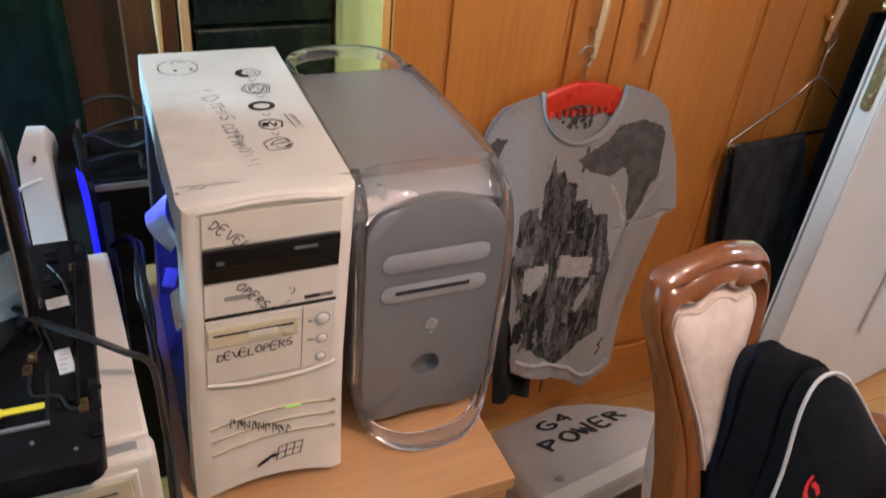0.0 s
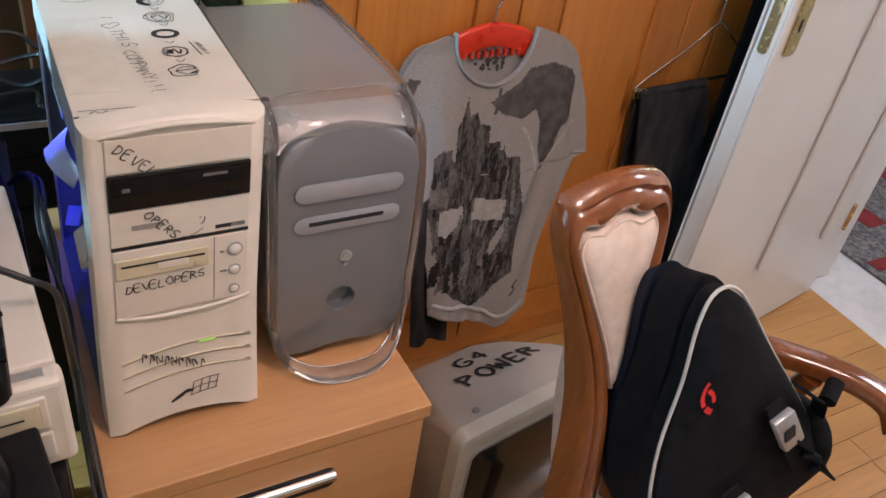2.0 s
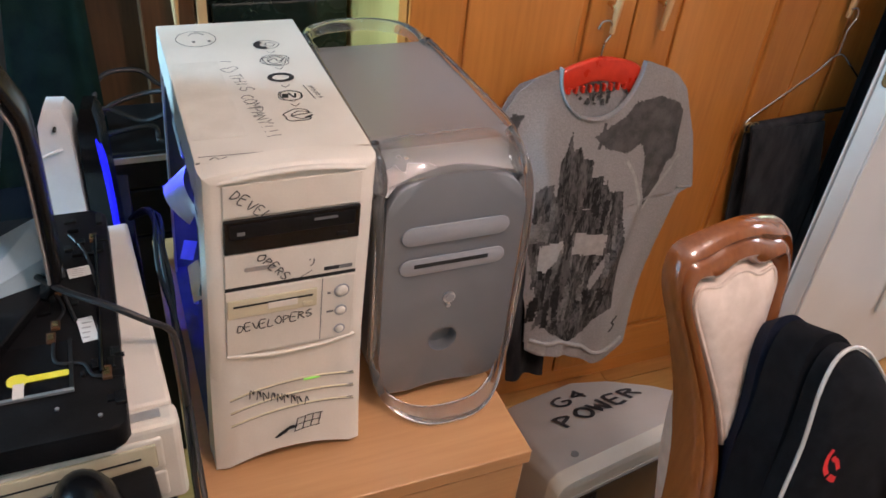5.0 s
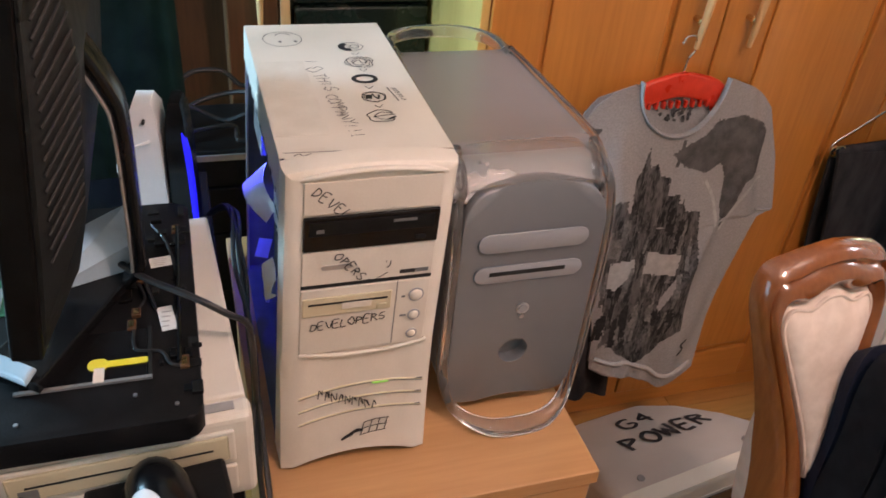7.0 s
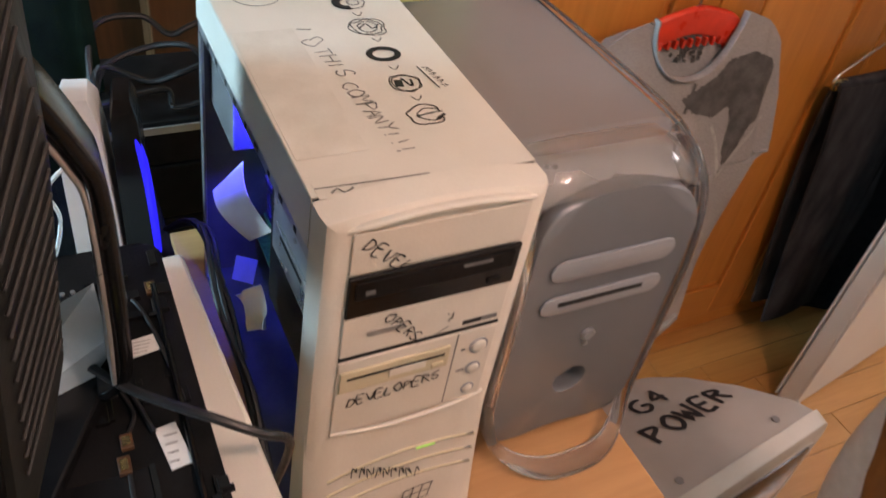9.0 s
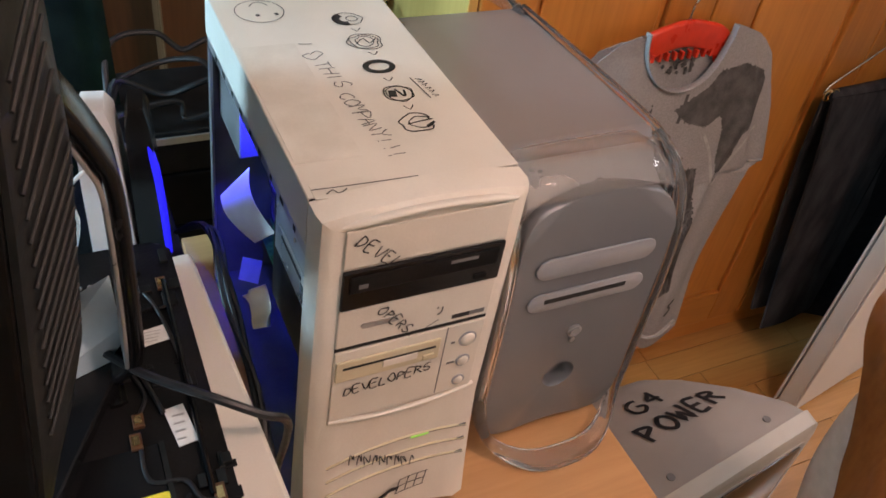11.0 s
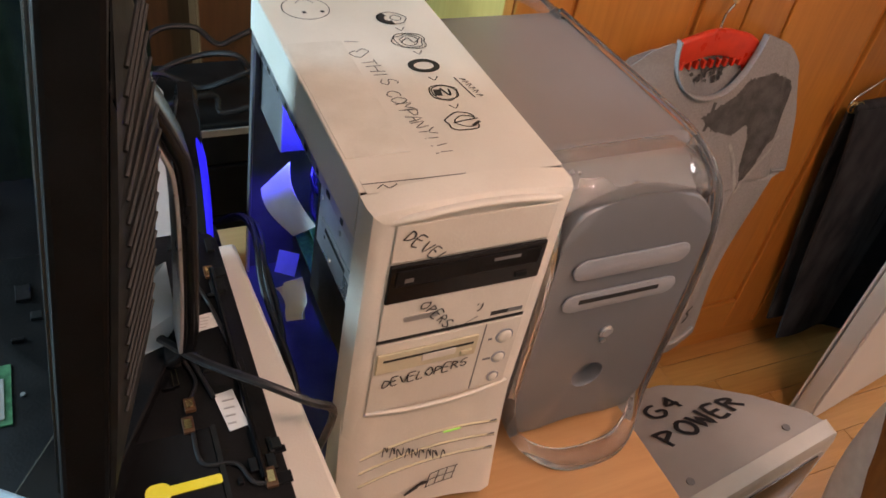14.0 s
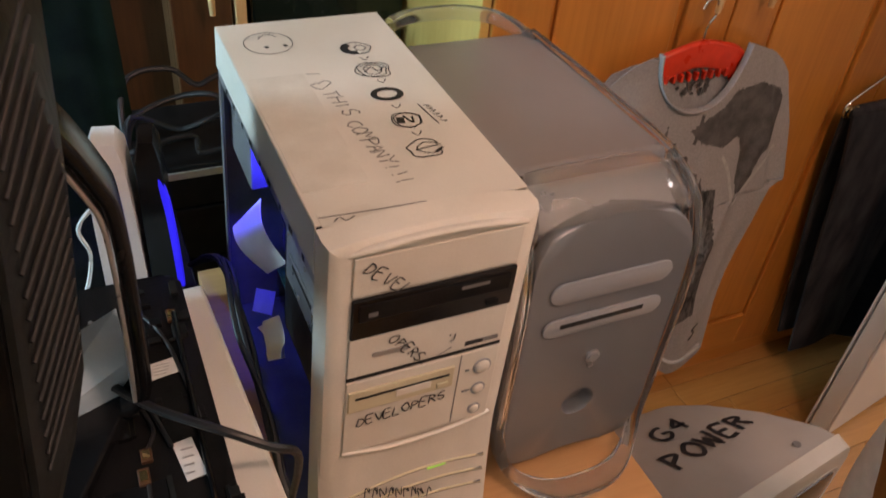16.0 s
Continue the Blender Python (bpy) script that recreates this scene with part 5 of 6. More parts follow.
for s in (-1, 1):
    part("handle_end", sweep([(s * 0.089, 0.040 + 0.023 * math.cos(a), 0.345 + 0.021 * math.sin(a)) for a in [2 * math.pi * i / 24 for i in range(24)]], rounded(0.018, 0.007, 0.003, 3), True, up=(1, 0, 0)), CLEAR, g4, "clear rounded handle end", 50)
    part("edge_strip", sweep(spline([(s * 0.094, 0.03, 0.352), (s * 0.095, 0.066, 0.374), (s * 0.094, 0.2, 0.376), (s * 0.090, 0.35, 0.375)], 5), rounded(0.008, 0.010, 0.003, 3)), CLEAR, g4, "", 50)
    part("side_wall", prism(rounded(0.36, 0.30, 0.05, 6, 0.195, 0.20), s * 0.0932, s * 0.0965, axis="x", bevel=0.002), GREYTOP, g4, "grey side panel", 40)
part("rear_handle", sweep(spline([(-0.084, 0.335, 0.366), (-0.086, 0.385, 0.366), (-0.074, 0.430, 0.364), (-0.040, 0.455, 0.363), (0.0, 0.460, 0.363), (0.040, 0.455, 0.363), (0.074, 0.430, 0.364), (0.086, 0.385, 0.366), (0.084, 0.335, 0.366)], 6), rounded(0.014, 0.020, 0.006, 3)), CLEAR, g4, "clear loop-shaped rear handle", 50)
part("lower_rear_handle", tube([(-0.080, 0.37, 0.06), (-0.080, 0.42, 0.015), (0, 0.435, 0.010), (0.080, 0.42, 0.015), (0.080, 0.37, 0.06)], 0.009), CLEAR, g4, "", 50)

# ---- picture tube monitor standing on the floor ----
crt = thing("tube_monitor", pose(0.588, -0.040, FLOOR, 0, 0, 9), "grey tube monitor with a beige bezel, on the floor", "monitor")


def loft(rows, bm=None):
    bm = bm or bmesh.new()
    rings = []
    for y, w_, z0, z1, r in rows:
        rings.append([bm.verts.new((x, y, z)) for x, z in rounded(w_, z1 - z0, r, 6, 0, (z0 + z1) / 2)])
    for p, q in zip(rings, rings[1:]):
        for i in range(len(p)):
            bm.faces.new((p[i], p[(i + 1) % len(p)], q[(i + 1) % len(q)], q[i]))
    bm.faces.new(rings[0][::-1])
    bm.faces.new(rings[-1])
    return bm


part("housing", loft([(0.030, 0.366, 0.10, 0.481, 0.020), (0.06, 0.362, 0.10, 0.474, 0.022), (0.14, 0.335, 0.11, 0.436, 0.035), (0.22, 0.290, 0.125, 0.390, 0.05), (0.27, 0.245, 0.14, 0.352, 0.06), (0.29, 0.20, 0.16, 0.325, 0.06)]), CRTG, crt, "grey tapering housing", 40)
bz = loft([(0.0, 0.352, 0.098, 0.474, 0.022), (0.004, 0.370, 0.092, 0.482, 0.026), (0.0285, 0.374, 0.090, 0.486, 0.024)])
part("bezel", bz, CRTB, crt, "beige front bezel", 40)
part("picture_tube", prism(rounded(0.315, 0.275, 0.018, 5, 0, 0.302), -0.003, 0.003, bevel=0.002), TUBE, crt, "dark curved screen", 40)
part("tube_surround", prism(rounded(0.330, 0.290, 0.02, 5, 0, 0.302), -0.0012, 0.001), CRTG, crt)
part("pedestal", cyl((0, 0.13, 0.012), (0, 0.13, 0.095), 0.13, 28, 0.09), CRTG, crt, "swivel foot", 40)
part("pedestal_base", cyl((0, 0.13, 0.0), (0, 0.13, 0.0118), 0.145, 28), CRTG, crt)


def crt_top(x, y):
    z = 0.481 - 0.23 * max(0, y - 0.03) if y < 0.06 else (0.474 - 0.475 * (y - 0.06) if y < 0.14 else 0.436 - 0.575 * (y - 0.14))
    return (x, y, z + 0.0018)


for x in (-0.118, 0.103):
    part("screw_plug", cyl((x, 0.050, 0.470), (x, 0.050, 0.4785), 0.0065, 14), GREYPRINT, crt)
tw_ = random.Random(3)
bmw = hand("G4", (-0.026, 0.186), (0.040, 0.0), 0.040, crt_top, tw_, 0.0070)
part("handwriting", bmw, INK, crt, "bold black marker lettering")
bmw = hand("POWER", (-0.070, 0.118), (0.038, 0.002), 0.039, crt_top, tw_, 0.0080)
part("handwriting", bmw, INK, crt, "bold black marker lettering")

# ---- carved chair with a backpack ----
ch = thing("armchair", pose(0.477, -0.152, FLOOR, 0, 0, 6), "polished reddish wooden armchair with cream upholstery", "chair")
# local: x along the back, y to the rear, the seat runs forward along -y
half_out = [(0.076, 0.552), (0.064, 0.628), (0.052, 0.689), (0.047, 0.751), (0.053, 0.817), (0.072, 0.893), (0.089, 0.954), (0.090, 0.988), (0.0795, 1.010), (0.057, 1.020), (0.030, 1.028), (0.0, 1.032)]
half_in = [(0.020, 0.552), (0.012, 0.628), (0.006, 0.689), (0.006, 0.751), (0.020, 0.817), (0.043, 0.884), (0.0625, 0.940), (0.0655, 0.959), (0.057, 0.975), (0.032, 0.973), (0.013, 0.983), (0.0, 0.985)]


def mirrored(rows):
    pts = [(-x, z, 0) for x, z in rows] + [(x, z, 0) for x, z in reversed(rows[:-1])]
    return [(p.x, p.y) for p in spline(pts, 5)]


def recline(z):
    return 0.30 * max(0.0, 1.016 - z) - 0.10 * max(0.0, 0.62 - z)


fbm = bmesh.new()
SECT = [(0.0, 0.030), (0.0, -0.004), (0.08, -0.014), (0.22, -0.018), (0.36, -0.013), (0.46, -0.020), (0.66, -0.022), (0.86, -0.015), (1.0, -0.004), (1.0, 0.024), (0.5, 0.034)]
prev = first_ring = None
for (ox, oz), (ix, iz) in zip(mirrored(half_out), mirrored(half_in)):
    ring = []
    for f, d in SECT:
        x, z = ox + (ix - ox) * f, oz + (iz - oz) * f
        ring.append(fbm.verts.new((x, 0.012 * (x / 0.1) ** 2 + (d if d < 0 else d * min(1.0, max(0.25, (0.985 - z) / 0.2))) - recline(z), z)))
    if prev:
        for k in range(len(SECT)):
            fbm.faces.new((prev[k], prev[(k + 1) % len(SECT)], ring[(k + 1) % len(SECT)], ring[k]))
    else:
        first_ring = ring
    prev = ring
fbm.faces.new(first_ring[::-1])
fbm.faces.new(prev)
part("back_frame", fbm, MAHOG, ch, "carved polished back frame", 50)
po = [(x * 1.02, z) for x, z in mirrored(half_in) if z > 0.74]
cen = (0.0, 0.883)
ib = bmesh.new()
rings = []
for f, y in ((1.0, 0.012), (1.0, -0.002), (0.96, -0.010), (0.84, -0.017), (0.5, -0.021), (0.2, -0.022)):
    rings.append([ib.verts.new((x * f, 0.012 * (x * f / 0.1) ** 2 + y - recline(cen[1] + (z - cen[1]) * f), cen[1] + (z - cen[1]) * f)) for x, z in po])
for p, q in zip(rings, rings[1:]):
    for i in range(len(p)):
        ib.faces.new((p[i], p[(i + 1) % len(p)], q[(i + 1) % len(q)], q[i]))
ib.faces.new(rings[0][::-1])
ib.faces.new(rings[-1])
pad = part("back_pad", ib, CREAM, ch, "cream padded backrest", 50)
part("pad_welt", sweep([(x * 0.93, 0.010 * (x / 0.1) ** 2 - 0.0125 - recline(cen[1] + (z - cen[1]) * 0.93), cen[1] + (z - cen[1]) * 0.93) for x, z in po], circle(0.0022, 6), True, up=(0, 1, 0)), CREAM, pad, "", 50)
rb = bmesh.new()
rings = []
for k in range(13):
    t_ = k / 12
    z = 0.85 - 0.40 * t_
    hw_, deep = 0.016 + 0.052 * t_, 0.012 + 0.070 * math.sin(math.pi * min(1.0, 0.08 + 0.75 * t_))
    arc = [math.pi * i / 12 for i in range(13)]
    ring = [(0.022 * t_ - hw_ * math.cos(a), 0.024 + deep * math.sin(a) - recline(z), z) for a in arc] + [(hw_ * 0.5, 0.018 - recline(z), z), (-hw_ * 0.5, 0.018 - recline(z), z)]
    rings.append([rb.verts.new(p) for p in ring])
for p, q in zip(rings, rings[1:]):
    for i in range(len(p)):
        rb.faces.new((p[i], p[(i + 1) % len(p)], q[(i + 1) % len(q)], q[i]))
rb.faces.new(rings[0][::-1])
rb.faces.new(rings[-1])
part("back_board", rb, CREAM, ch, "pale puffed rear of the backrest", 50)


def swung(c):
    """The arms splay outwards from the back."""
    a = radians(19)
    return (0.058 + c.x * math.cos(a) - c.y * math.sin(a), 0.028 + c.x * math.sin(a) + c.y * math.cos(a), c.z)


part("seat", lift(bx((-0.24, -0.53, 0.40), (0.24, -0.09, 0.475), 0.025, seg=3), lambda c: (c.x * (1 - 0.6 * (c.y + 0.53)), c.y, c.z)), CREAM, ch, "cream padded seat", 45)
part("seat_frame", lift(bx((-0.25, -0.54, 0.34), (0.25, -0.08, 0.399), 0.008), lambda c: (c.x * (1 - 0.6 * (c.y + 0.53)), c.y, c.z)), MAHOG, ch, "", 40)
for s in (-1, 1):
    part("front_leg", sweep(spline([(s * 0.22, -0.49, 0.345), (s * 0.235, -0.51, 0.25), (s * 0.215, -0.495, 0.10), (s * 0.235, -0.52, 0.0)], 6), circle(0.024, 10), scales=[1.2 - 0.5 * i / 18 for i in range(19)]), MAHOG, ch, "curved front leg", 60)
    part("rear_leg", sweep(spline([(s * 0.052, -0.135, 0.57), (s * 0.085, -0.115, 0.42), (s * 0.13, -0.06, 0.18), (s * 0.15, 0.0, 0.0)], 6), rounded(0.042, 0.04, 0.010, 3)), MAHOG, ch, "", 45)
    arm = [(s * 0.146, -0.108, 0.72), (s * 0.200, -0.13, 0.685), (s * 0.262, -0.22, 0.668), (s * 0.285, -0.33, 0.672), (s * 0.288, -0.40, 0.660), (s * 0.270, -0.43, 0.635)]
    if s > 0:
        part("armrest", lift(sweep(spline(arm, 6), rounded(0.044, 0.034, 0.012, 4)), swung), MAHOG, ch, "curved polished armrest", 45)
        part("arm_support", lift(sweep(spline([(s * 0.275, -0.29, 0.655), (s * 0.290, -0.27, 0.58), (s * 0.262, -0.26, 0.50), (s * 0.245, -0.27, 0.38)], 6), rounded(0.040, 0.034, 0.010, 3), up=(0, 1, 0)), swung), MAHOG, ch, "", 45)
    else:
        part("arm_support", sweep(spline([(s * 0.240, -0.27, 0.50), (s * 0.245, -0.27, 0.38)], 3), rounded(0.040, 0.034, 0.010, 3), up=(0, 1, 0)), MAHOG, ch, "", 45)

bp = thing("backpack", pose(0.700, -0.315, FLOOR + 0.535, -12, -20, 6), "black backpack with silver piping, on the chair", "backpack")
# local: x across, front towards -y
fo = [(-0.170, 0.0), (-0.185, 0.10), (-0.181, 0.19), (-0.151, 0.27), (-0.102, 0.34), (-0.068, 0.402), (-0.036, 0.426), (0.000, 0.402), (0.040, 0.30), (0.092, 0.17), (0.135, 0.05), (0.140, 0.0)]
fpath = [(p.x, p.y) for p in spline([(a, b, 0) for a, b in fo], 4)]
fpath = [(x, z * 1.15) for x, z in fpath]


def bag(f0, f1, y0, y1, bulge, bm=None, dx=0.0):
    bm = bm or bmesh.new()
    rings = []
    for k in range(7):
        t = k / 6
        s = f0 + (f1 - f0) * t
        y = y0 + (y1 - y0) * t
        rings.append([bm.verts.new((x * s + dx, y + 0.004 * math.sin(9 * z + 3 * t), 0.004 + z * s)) for x, z in fpath])
    for p, q in zip(rings, rings[1:]):
        for i in range(len(p)):
            j = (i + 1) % len(p)
            bm.faces.new((p[i], p[j], q[j], q[i]))
    prev = rings[-1]
    for f, d in ((0.90, 0.010), (0.7, 0.020), (0.4, 0.026), (0.12, 0.028)):
        ring = [bm.verts.new((-0.03 * (1 - f) + x * f1 * f + dx, y1 - bulge * d / 0.028 + 0.003 * math.sin(25 * x) * math.sin(19 * z), 0.004 + (0.23 + (z - 0.23) * f) * f1)) for x, z in fpath]
        for i in range(len(ring)):
            j = (i + 1) % len(ring)
            bm.faces.new((prev[i], prev[j], ring[j], ring[i]))
        prev = ring
    bm.faces.new(prev)
    bm.faces.new(rings[0][::-1])
    return bm


part("main_compartment", bag(0.84, 0.92, 0.066, 0.014, 0.0, None, 0.004), NAVY, bp, "dark navy main compartment", 50)
part("middle_compartment", bag(0.92, 0.95, 0.010, -0.048, 0.0, None, 0.002), NYLON, bp, "black middle compartment", 50)
fr = part("front_pocket", bag(0.94, 0.94, -0.050, -0.080, 0.030), NYLON, bp, "black front pocket", 50)
part("piping", sweep([(x * 0.955, -0.076, 0.004 + z * 0.955) for x, z in fpath], circle(0.0023, 7), up=(0, 1, 0)), PIPING, fr, "silver reflective piping", 50)
part("blue_gusset", sheet(lambda u, v: (-0.176 - 0.006 * math.sin(3 * v), -0.048 + 0.040 * u, 0.02 + 0.13 * v), 3, 6), BLUEN, bp, "blue side pocket", 40)
for k in range(3):
    part("zip", sweep([(x * (0.862 + 0.026 * k) + 0.018 - 0.005 * k, 0.012 - 0.026 * k, 0.004 + z * (0.862 + 0.026 * k)) for x, z in fpath], circle(0.0022, 6), up=(0, 1, 0)), SLOT, bp)
lg = bmesh.new()


def onbag(x, z):
    return (x, -0.1125, z)


stroke([(-0.076, 0.352), (-0.084, 0.346), (-0.089, 0.334), (-0.088, 0.322)], 0.0062, onbag, bm=lg)
stroke([(-0.086, 0.318), (-0.082, 0.310), (-0.078, 0.306)], 0.0075, onbag, bm=lg)
stroke([(-0.078, 0.338), (-0.0735, 0.332), (-0.073, 0.318)], 0.0055, onbag, bm=lg)
stroke([(-0.080, 0.340), (-0.074, 0.339)], 0.0045, onbag, bm=lg)
part("emblem", lift(lg, lambda c: (c.x - 0.012, c.y + 0.003, c.z + 0.042)), REDP, fr, "small red emblem")
for x, z in ((0.000, 0.250), (-0.078, 0.155)):
    stp = part("strap", lift(bx((-0.014, -0.004, -0.10), (0.014, 0.0, 0.055), 0.001), lambda c: (x + c.x + 0.25 * (0.02 - c.z), -0.119 + c.y - 0.03 * abs(c.z), z + c.z)), NYLON, bp, "black webbing strap", 40)
    bk = lift(bx((-0.020, -0.012, -0.034), (0.020, 0.0, 0.034), 0.004), lambda c: (x + c.x * (1.0 - 4 * abs(c.z) * 1.5 * 0.8) + 0.25 * (0.02 - c.z), -0.123 + c.y, z + c.z))
    part("buckle", bk, BUCKLE, stp, "silver grey plastic buckle", 40)
    part("buckle_slot", bx((x - 0.008, -0.1375, z - 0.008), (x + 0.010, -0.1352, z + 0.012), 0.001), SLOT, stp)
    part("strap_loop", tube([(x + 0.03, -0.128, z - 0.07), (x + 0.045, -0.140, z - 0.085), (x + 0.038, -0.136, z - 0.105)], 0.006), NYLON, stp, "", 50)
for pts, w_ in (([(0.015, -0.124, 0.225), (0.055, -0.124, 0.150), (0.085, -0.112, 0.085), (0.118, -0.098, 0.02)], 0.026), ([(0.040, -0.118, 0.29), (0.075, -0.110, 0.235), (0.098, -0.100, 0.20), (0.112, -0.085, 0.150)], 0.022), ([(-0.060, -0.126, 0.125), (-0.030, -0.126, 0.06), (0.0, -0.118, 0.01)], 0.026)):
    part("webbing", sweep(spline(pts, 6), rounded(0.004, w_, 0.0012, 2), up=(0, 1, 0)), NYLON, bp, "black webbing band", 40)
part("strap_end", cyl((0.088, -0.118, 0.222), (0.118, -0.108, 0.226), 0.011, 14), NYLON, bp, "rolled strap end", 40)
part("side_pouch", lift(ball((0, 0, 0), 1, seg=20), lambda c: (0.112 + 0.030 * c.x, -0.060 + 0.045 * c.y, 0.085 + 0.080 * c.z * (1 - 0.2 * c.x))), NYLON, bp, "bulging side pouch", 50)
part("grab_loop", sweep(spline([(-0.074, 0.070, 0.34), (-0.078, 0.078, 0.42), (-0.069, 0.082, 0.452), (-0.056, 0.080, 0.42), (-0.054, 0.070, 0.34)], 6), rounded(0.006, 0.034, 0.002, 2), up=(0, 1, 0)), NYLON, bp, "black webbing grab loop", 40)
for s in (-1,):
    part("shoulder_strap", sweep(spline([(s * 0.07, 0.070, 0.37), (s * 0.104, 0.076, 0.36), (s * 0.118, 0.076, 0.24), (s * 0.112, 0.070, 0.08)], 6), rounded(0.012, 0.055, 0.005, 3), up=(0, 1, 0)), NYLON, bp, "padded shoulder strap", 45)

# ---- shirt on a red hanger, hooked to the wardrobe ----
rs = random.Random(9)


def rows_at(rows, z):
    for (za, a), (zb, b) in zip(rows, rows[1:]):
        if zb <= z <= za:
            return a + (b - a) * (za - z) / (za - zb)
    return rows[0][1] if z > rows[0][0] else rows[-1][1]


LEFT = [(0.865, 0.624), (0.845, 0.574), (0.815, 0.540), (0.780, 0.519), (0.70, 0.521), (0.60, 0.545), (0.50, 0.566), (0.35, 0.596), (0.20, 0.612), (0.10, 0.620)]
RIGHT = [(0.865, 0.788), (0.840, 0.852), (0.815, 0.892), (0.785, 0.919), (0.68, 0.960), (0.556, 0.987), (0.5535, 0.940), (0.52, 0.930), (0.40, 0.905), (0.30, 0.880), (0.10, 0.845)]


def cloth(x, z, d=0.0):
    """Front of the hanging shirt: it stands off further down, with creases from the arms to the hem."""
    low = max(0.0, 0.82 - z)
    y = 0.497 - 0.12 * low - 0.012 * math.cos((x - 0.71) * 9)
    y += (0.004 + 0.012 * low) * math.sin((x - 0.55) * 36 + 5.0 * z) * min(1, low * 3)
    y += 0.0030 * math.sin((x - 0.5) * 82 - 13 * z + 2 * math.sin(9 * z)) * min(1, low * 2.5)
    ridge = x - (0.905 - 0.42 * max(0.0, 0.72 - z))
    y -= 0.010 * math.exp(-(ridge / 0.016) ** 2) * min(1, low * 5)
    ridge = x - (0.60 + 0.25 * max(0.0, 0.72 - z))
    y -= 0.008 * math.exp(-(ridge / 0.018) ** 2) * min(1, low * 5)
    seam = x - (0.872 + 0.23 * max(0.0, 0.815 - z))
    if z > 0.5535:
        y += 0.012 / (1 + math.exp(-seam / 0.004))
    return (0.604 + (x - 0.60) * 1.045, y - d, z)


NX, NR = 0.703, 0.087


def neck(x):
    u = (x - NX) / NR
    return 0.862 - 0.108 * max(0.0, 1 - u * u) ** 0.5 if abs(u) < 1 else 0.9


def hem(x):
    return rows_at([(-0.61, 0.222), (-0.66, 0.204), (-0.70, 0.192), (-0.785, 0.140), (-0.80, 0.146), (-0.86, 0.186)], -x)


def body_pt(u, v, d=0.0):
    z = 0.862 - v * 0.76
    a, b = rows_at(LEFT, z), rows_at(RIGHT, z)
    x = a + (b - a) * u
    z = max(z, hem(x)) if v > 0.7 else z
    return cloth(x, min(z, neck(x)), d)


sh = thing("t_shirt", pose(0, 0, 0), "grey t-shirt with a dark city print on a hanger", "t-shirt")
part("front", solidify(sheet(body_pt, 64, 152), 0.0015), SHIRT, sh, "", 60)


def back_pt(u, v):
    z = 0.85 - v * 0.62
    a, b = rows_at(LEFT, z), min(rows_at(RIGHT, z), 0.93)
    p = cloth(a + (b - a) * u, z)
    return (p[0], p[1] + 0.018, min(p[2], 0.838))


part("back", solidify(sheet(back_pt, 30, 24), 0.0015), SHIRT, sh, "", 60)
part("collar", sweep([cloth(NX + NR * math.cos(a), 0.862 - 0.108 * math.sin(a), 0.003) for a in [math.pi * i / 22 for i in range(23)]], rounded(0.004, 0.014, 0.0015, 2), up=(0, 1, 0)), SHIRT, sh, "ribbed collar", 50)
part("sleeve_hem", sweep([cloth(x, 0.5635 - 0.1 * (x - 0.94), 0.002) for x in [0.940 + 0.004 * i for i in range(10)]], rounded(0.004, 0.010, 0.0012, 2), up=(0, 1, 0)), SHIRT, sh, "stitched sleeve hem", 50)


def inside(poly, x, z):
    hit = False
    for (xa, za), (xb, zb) in zip(poly, poly[1:] + poly[:1]):
        if (za > z) != (zb > z) and x < xa + (xb - xa) * (z - za) / (zb - za):
            hit = not hit
    return hit


def printed(name, poly, material, d=0.0022, nu=50, nv=60, label="", ragged=0.0012):
    """Ink on the cloth within an outline, with a slightly broken edge."""
    xs, zs = [p[0] for p in poly], [p[1] for p in poly]
    x0, x1, z0, z1 = min(xs), max(xs), min(zs), max(zs)
    bm = sheet(lambda u, v: cloth(x0 + (x1 - x0) * u, z0 + (z1 - z0) * v, d), nu, nv, keep=lambda u, v: inside(poly, x0 + (x1 - x0) * u + rs.uniform(-ragged, ragged), z0 + (z1 - z0) * v + rs.uniform(-ragged, ragged)))
    return part(name, bm, material, sh, label, 60)


# city print: a skyline of uneven towers, then darker and lighter blocks, signs and a street below
SKY = [(0.578, 0.515), (0.590, 0.530), (0.592, 0.612), (0.606, 0.625), (0.628, 0.628), (0.630, 0.600), (0.638, 0.602), (0.640, 0.668), (0.650, 0.690), (0.657, 0.735), (0.664, 0.692), (0.680, 0.700), (0.690, 0.672), (0.712, 0.668), (0.714, 0.628), (0.738, 0.632), (0.740, 0.600), (0.748, 0.622), (0.754, 0.594), (0.792, 0.588)]
city = SKY + [(0.806, 0.46), (0.806, 0.30), (0.772, 0.268), (0.752, 0.236), (0.700, 0.232), (0.664, 0.262), (0.628, 0.300), (0.604, 0.42)]
part_city = printed("printed_city", city, CITY, 0.0020, 84, 150, "dark printed skyline")
for k in range(150):
    x, z = rs.uniform(0.595, 0.785), rs.uniform(0.27, 0.60)
    w_, h_ = rs.uniform(0.003, 0.013), rs.uniform(0.015, 0.085)
    if z + h_ > rows_at([(-a, b) for a, b in SKY], -x) - 0.01:
        continue
    printed("printed_block", [(x, z), (x + w_, z + 0.003), (x + w_ + 0.002, z + h_), (x + 0.002, z + h_ - 0.003)], rs.choice((INKC, INKC, SHIRTD, SHIRTM, CITYL)), 0.0026 + 0.0002 * (k % 5), 4, 12, "", 0.001)
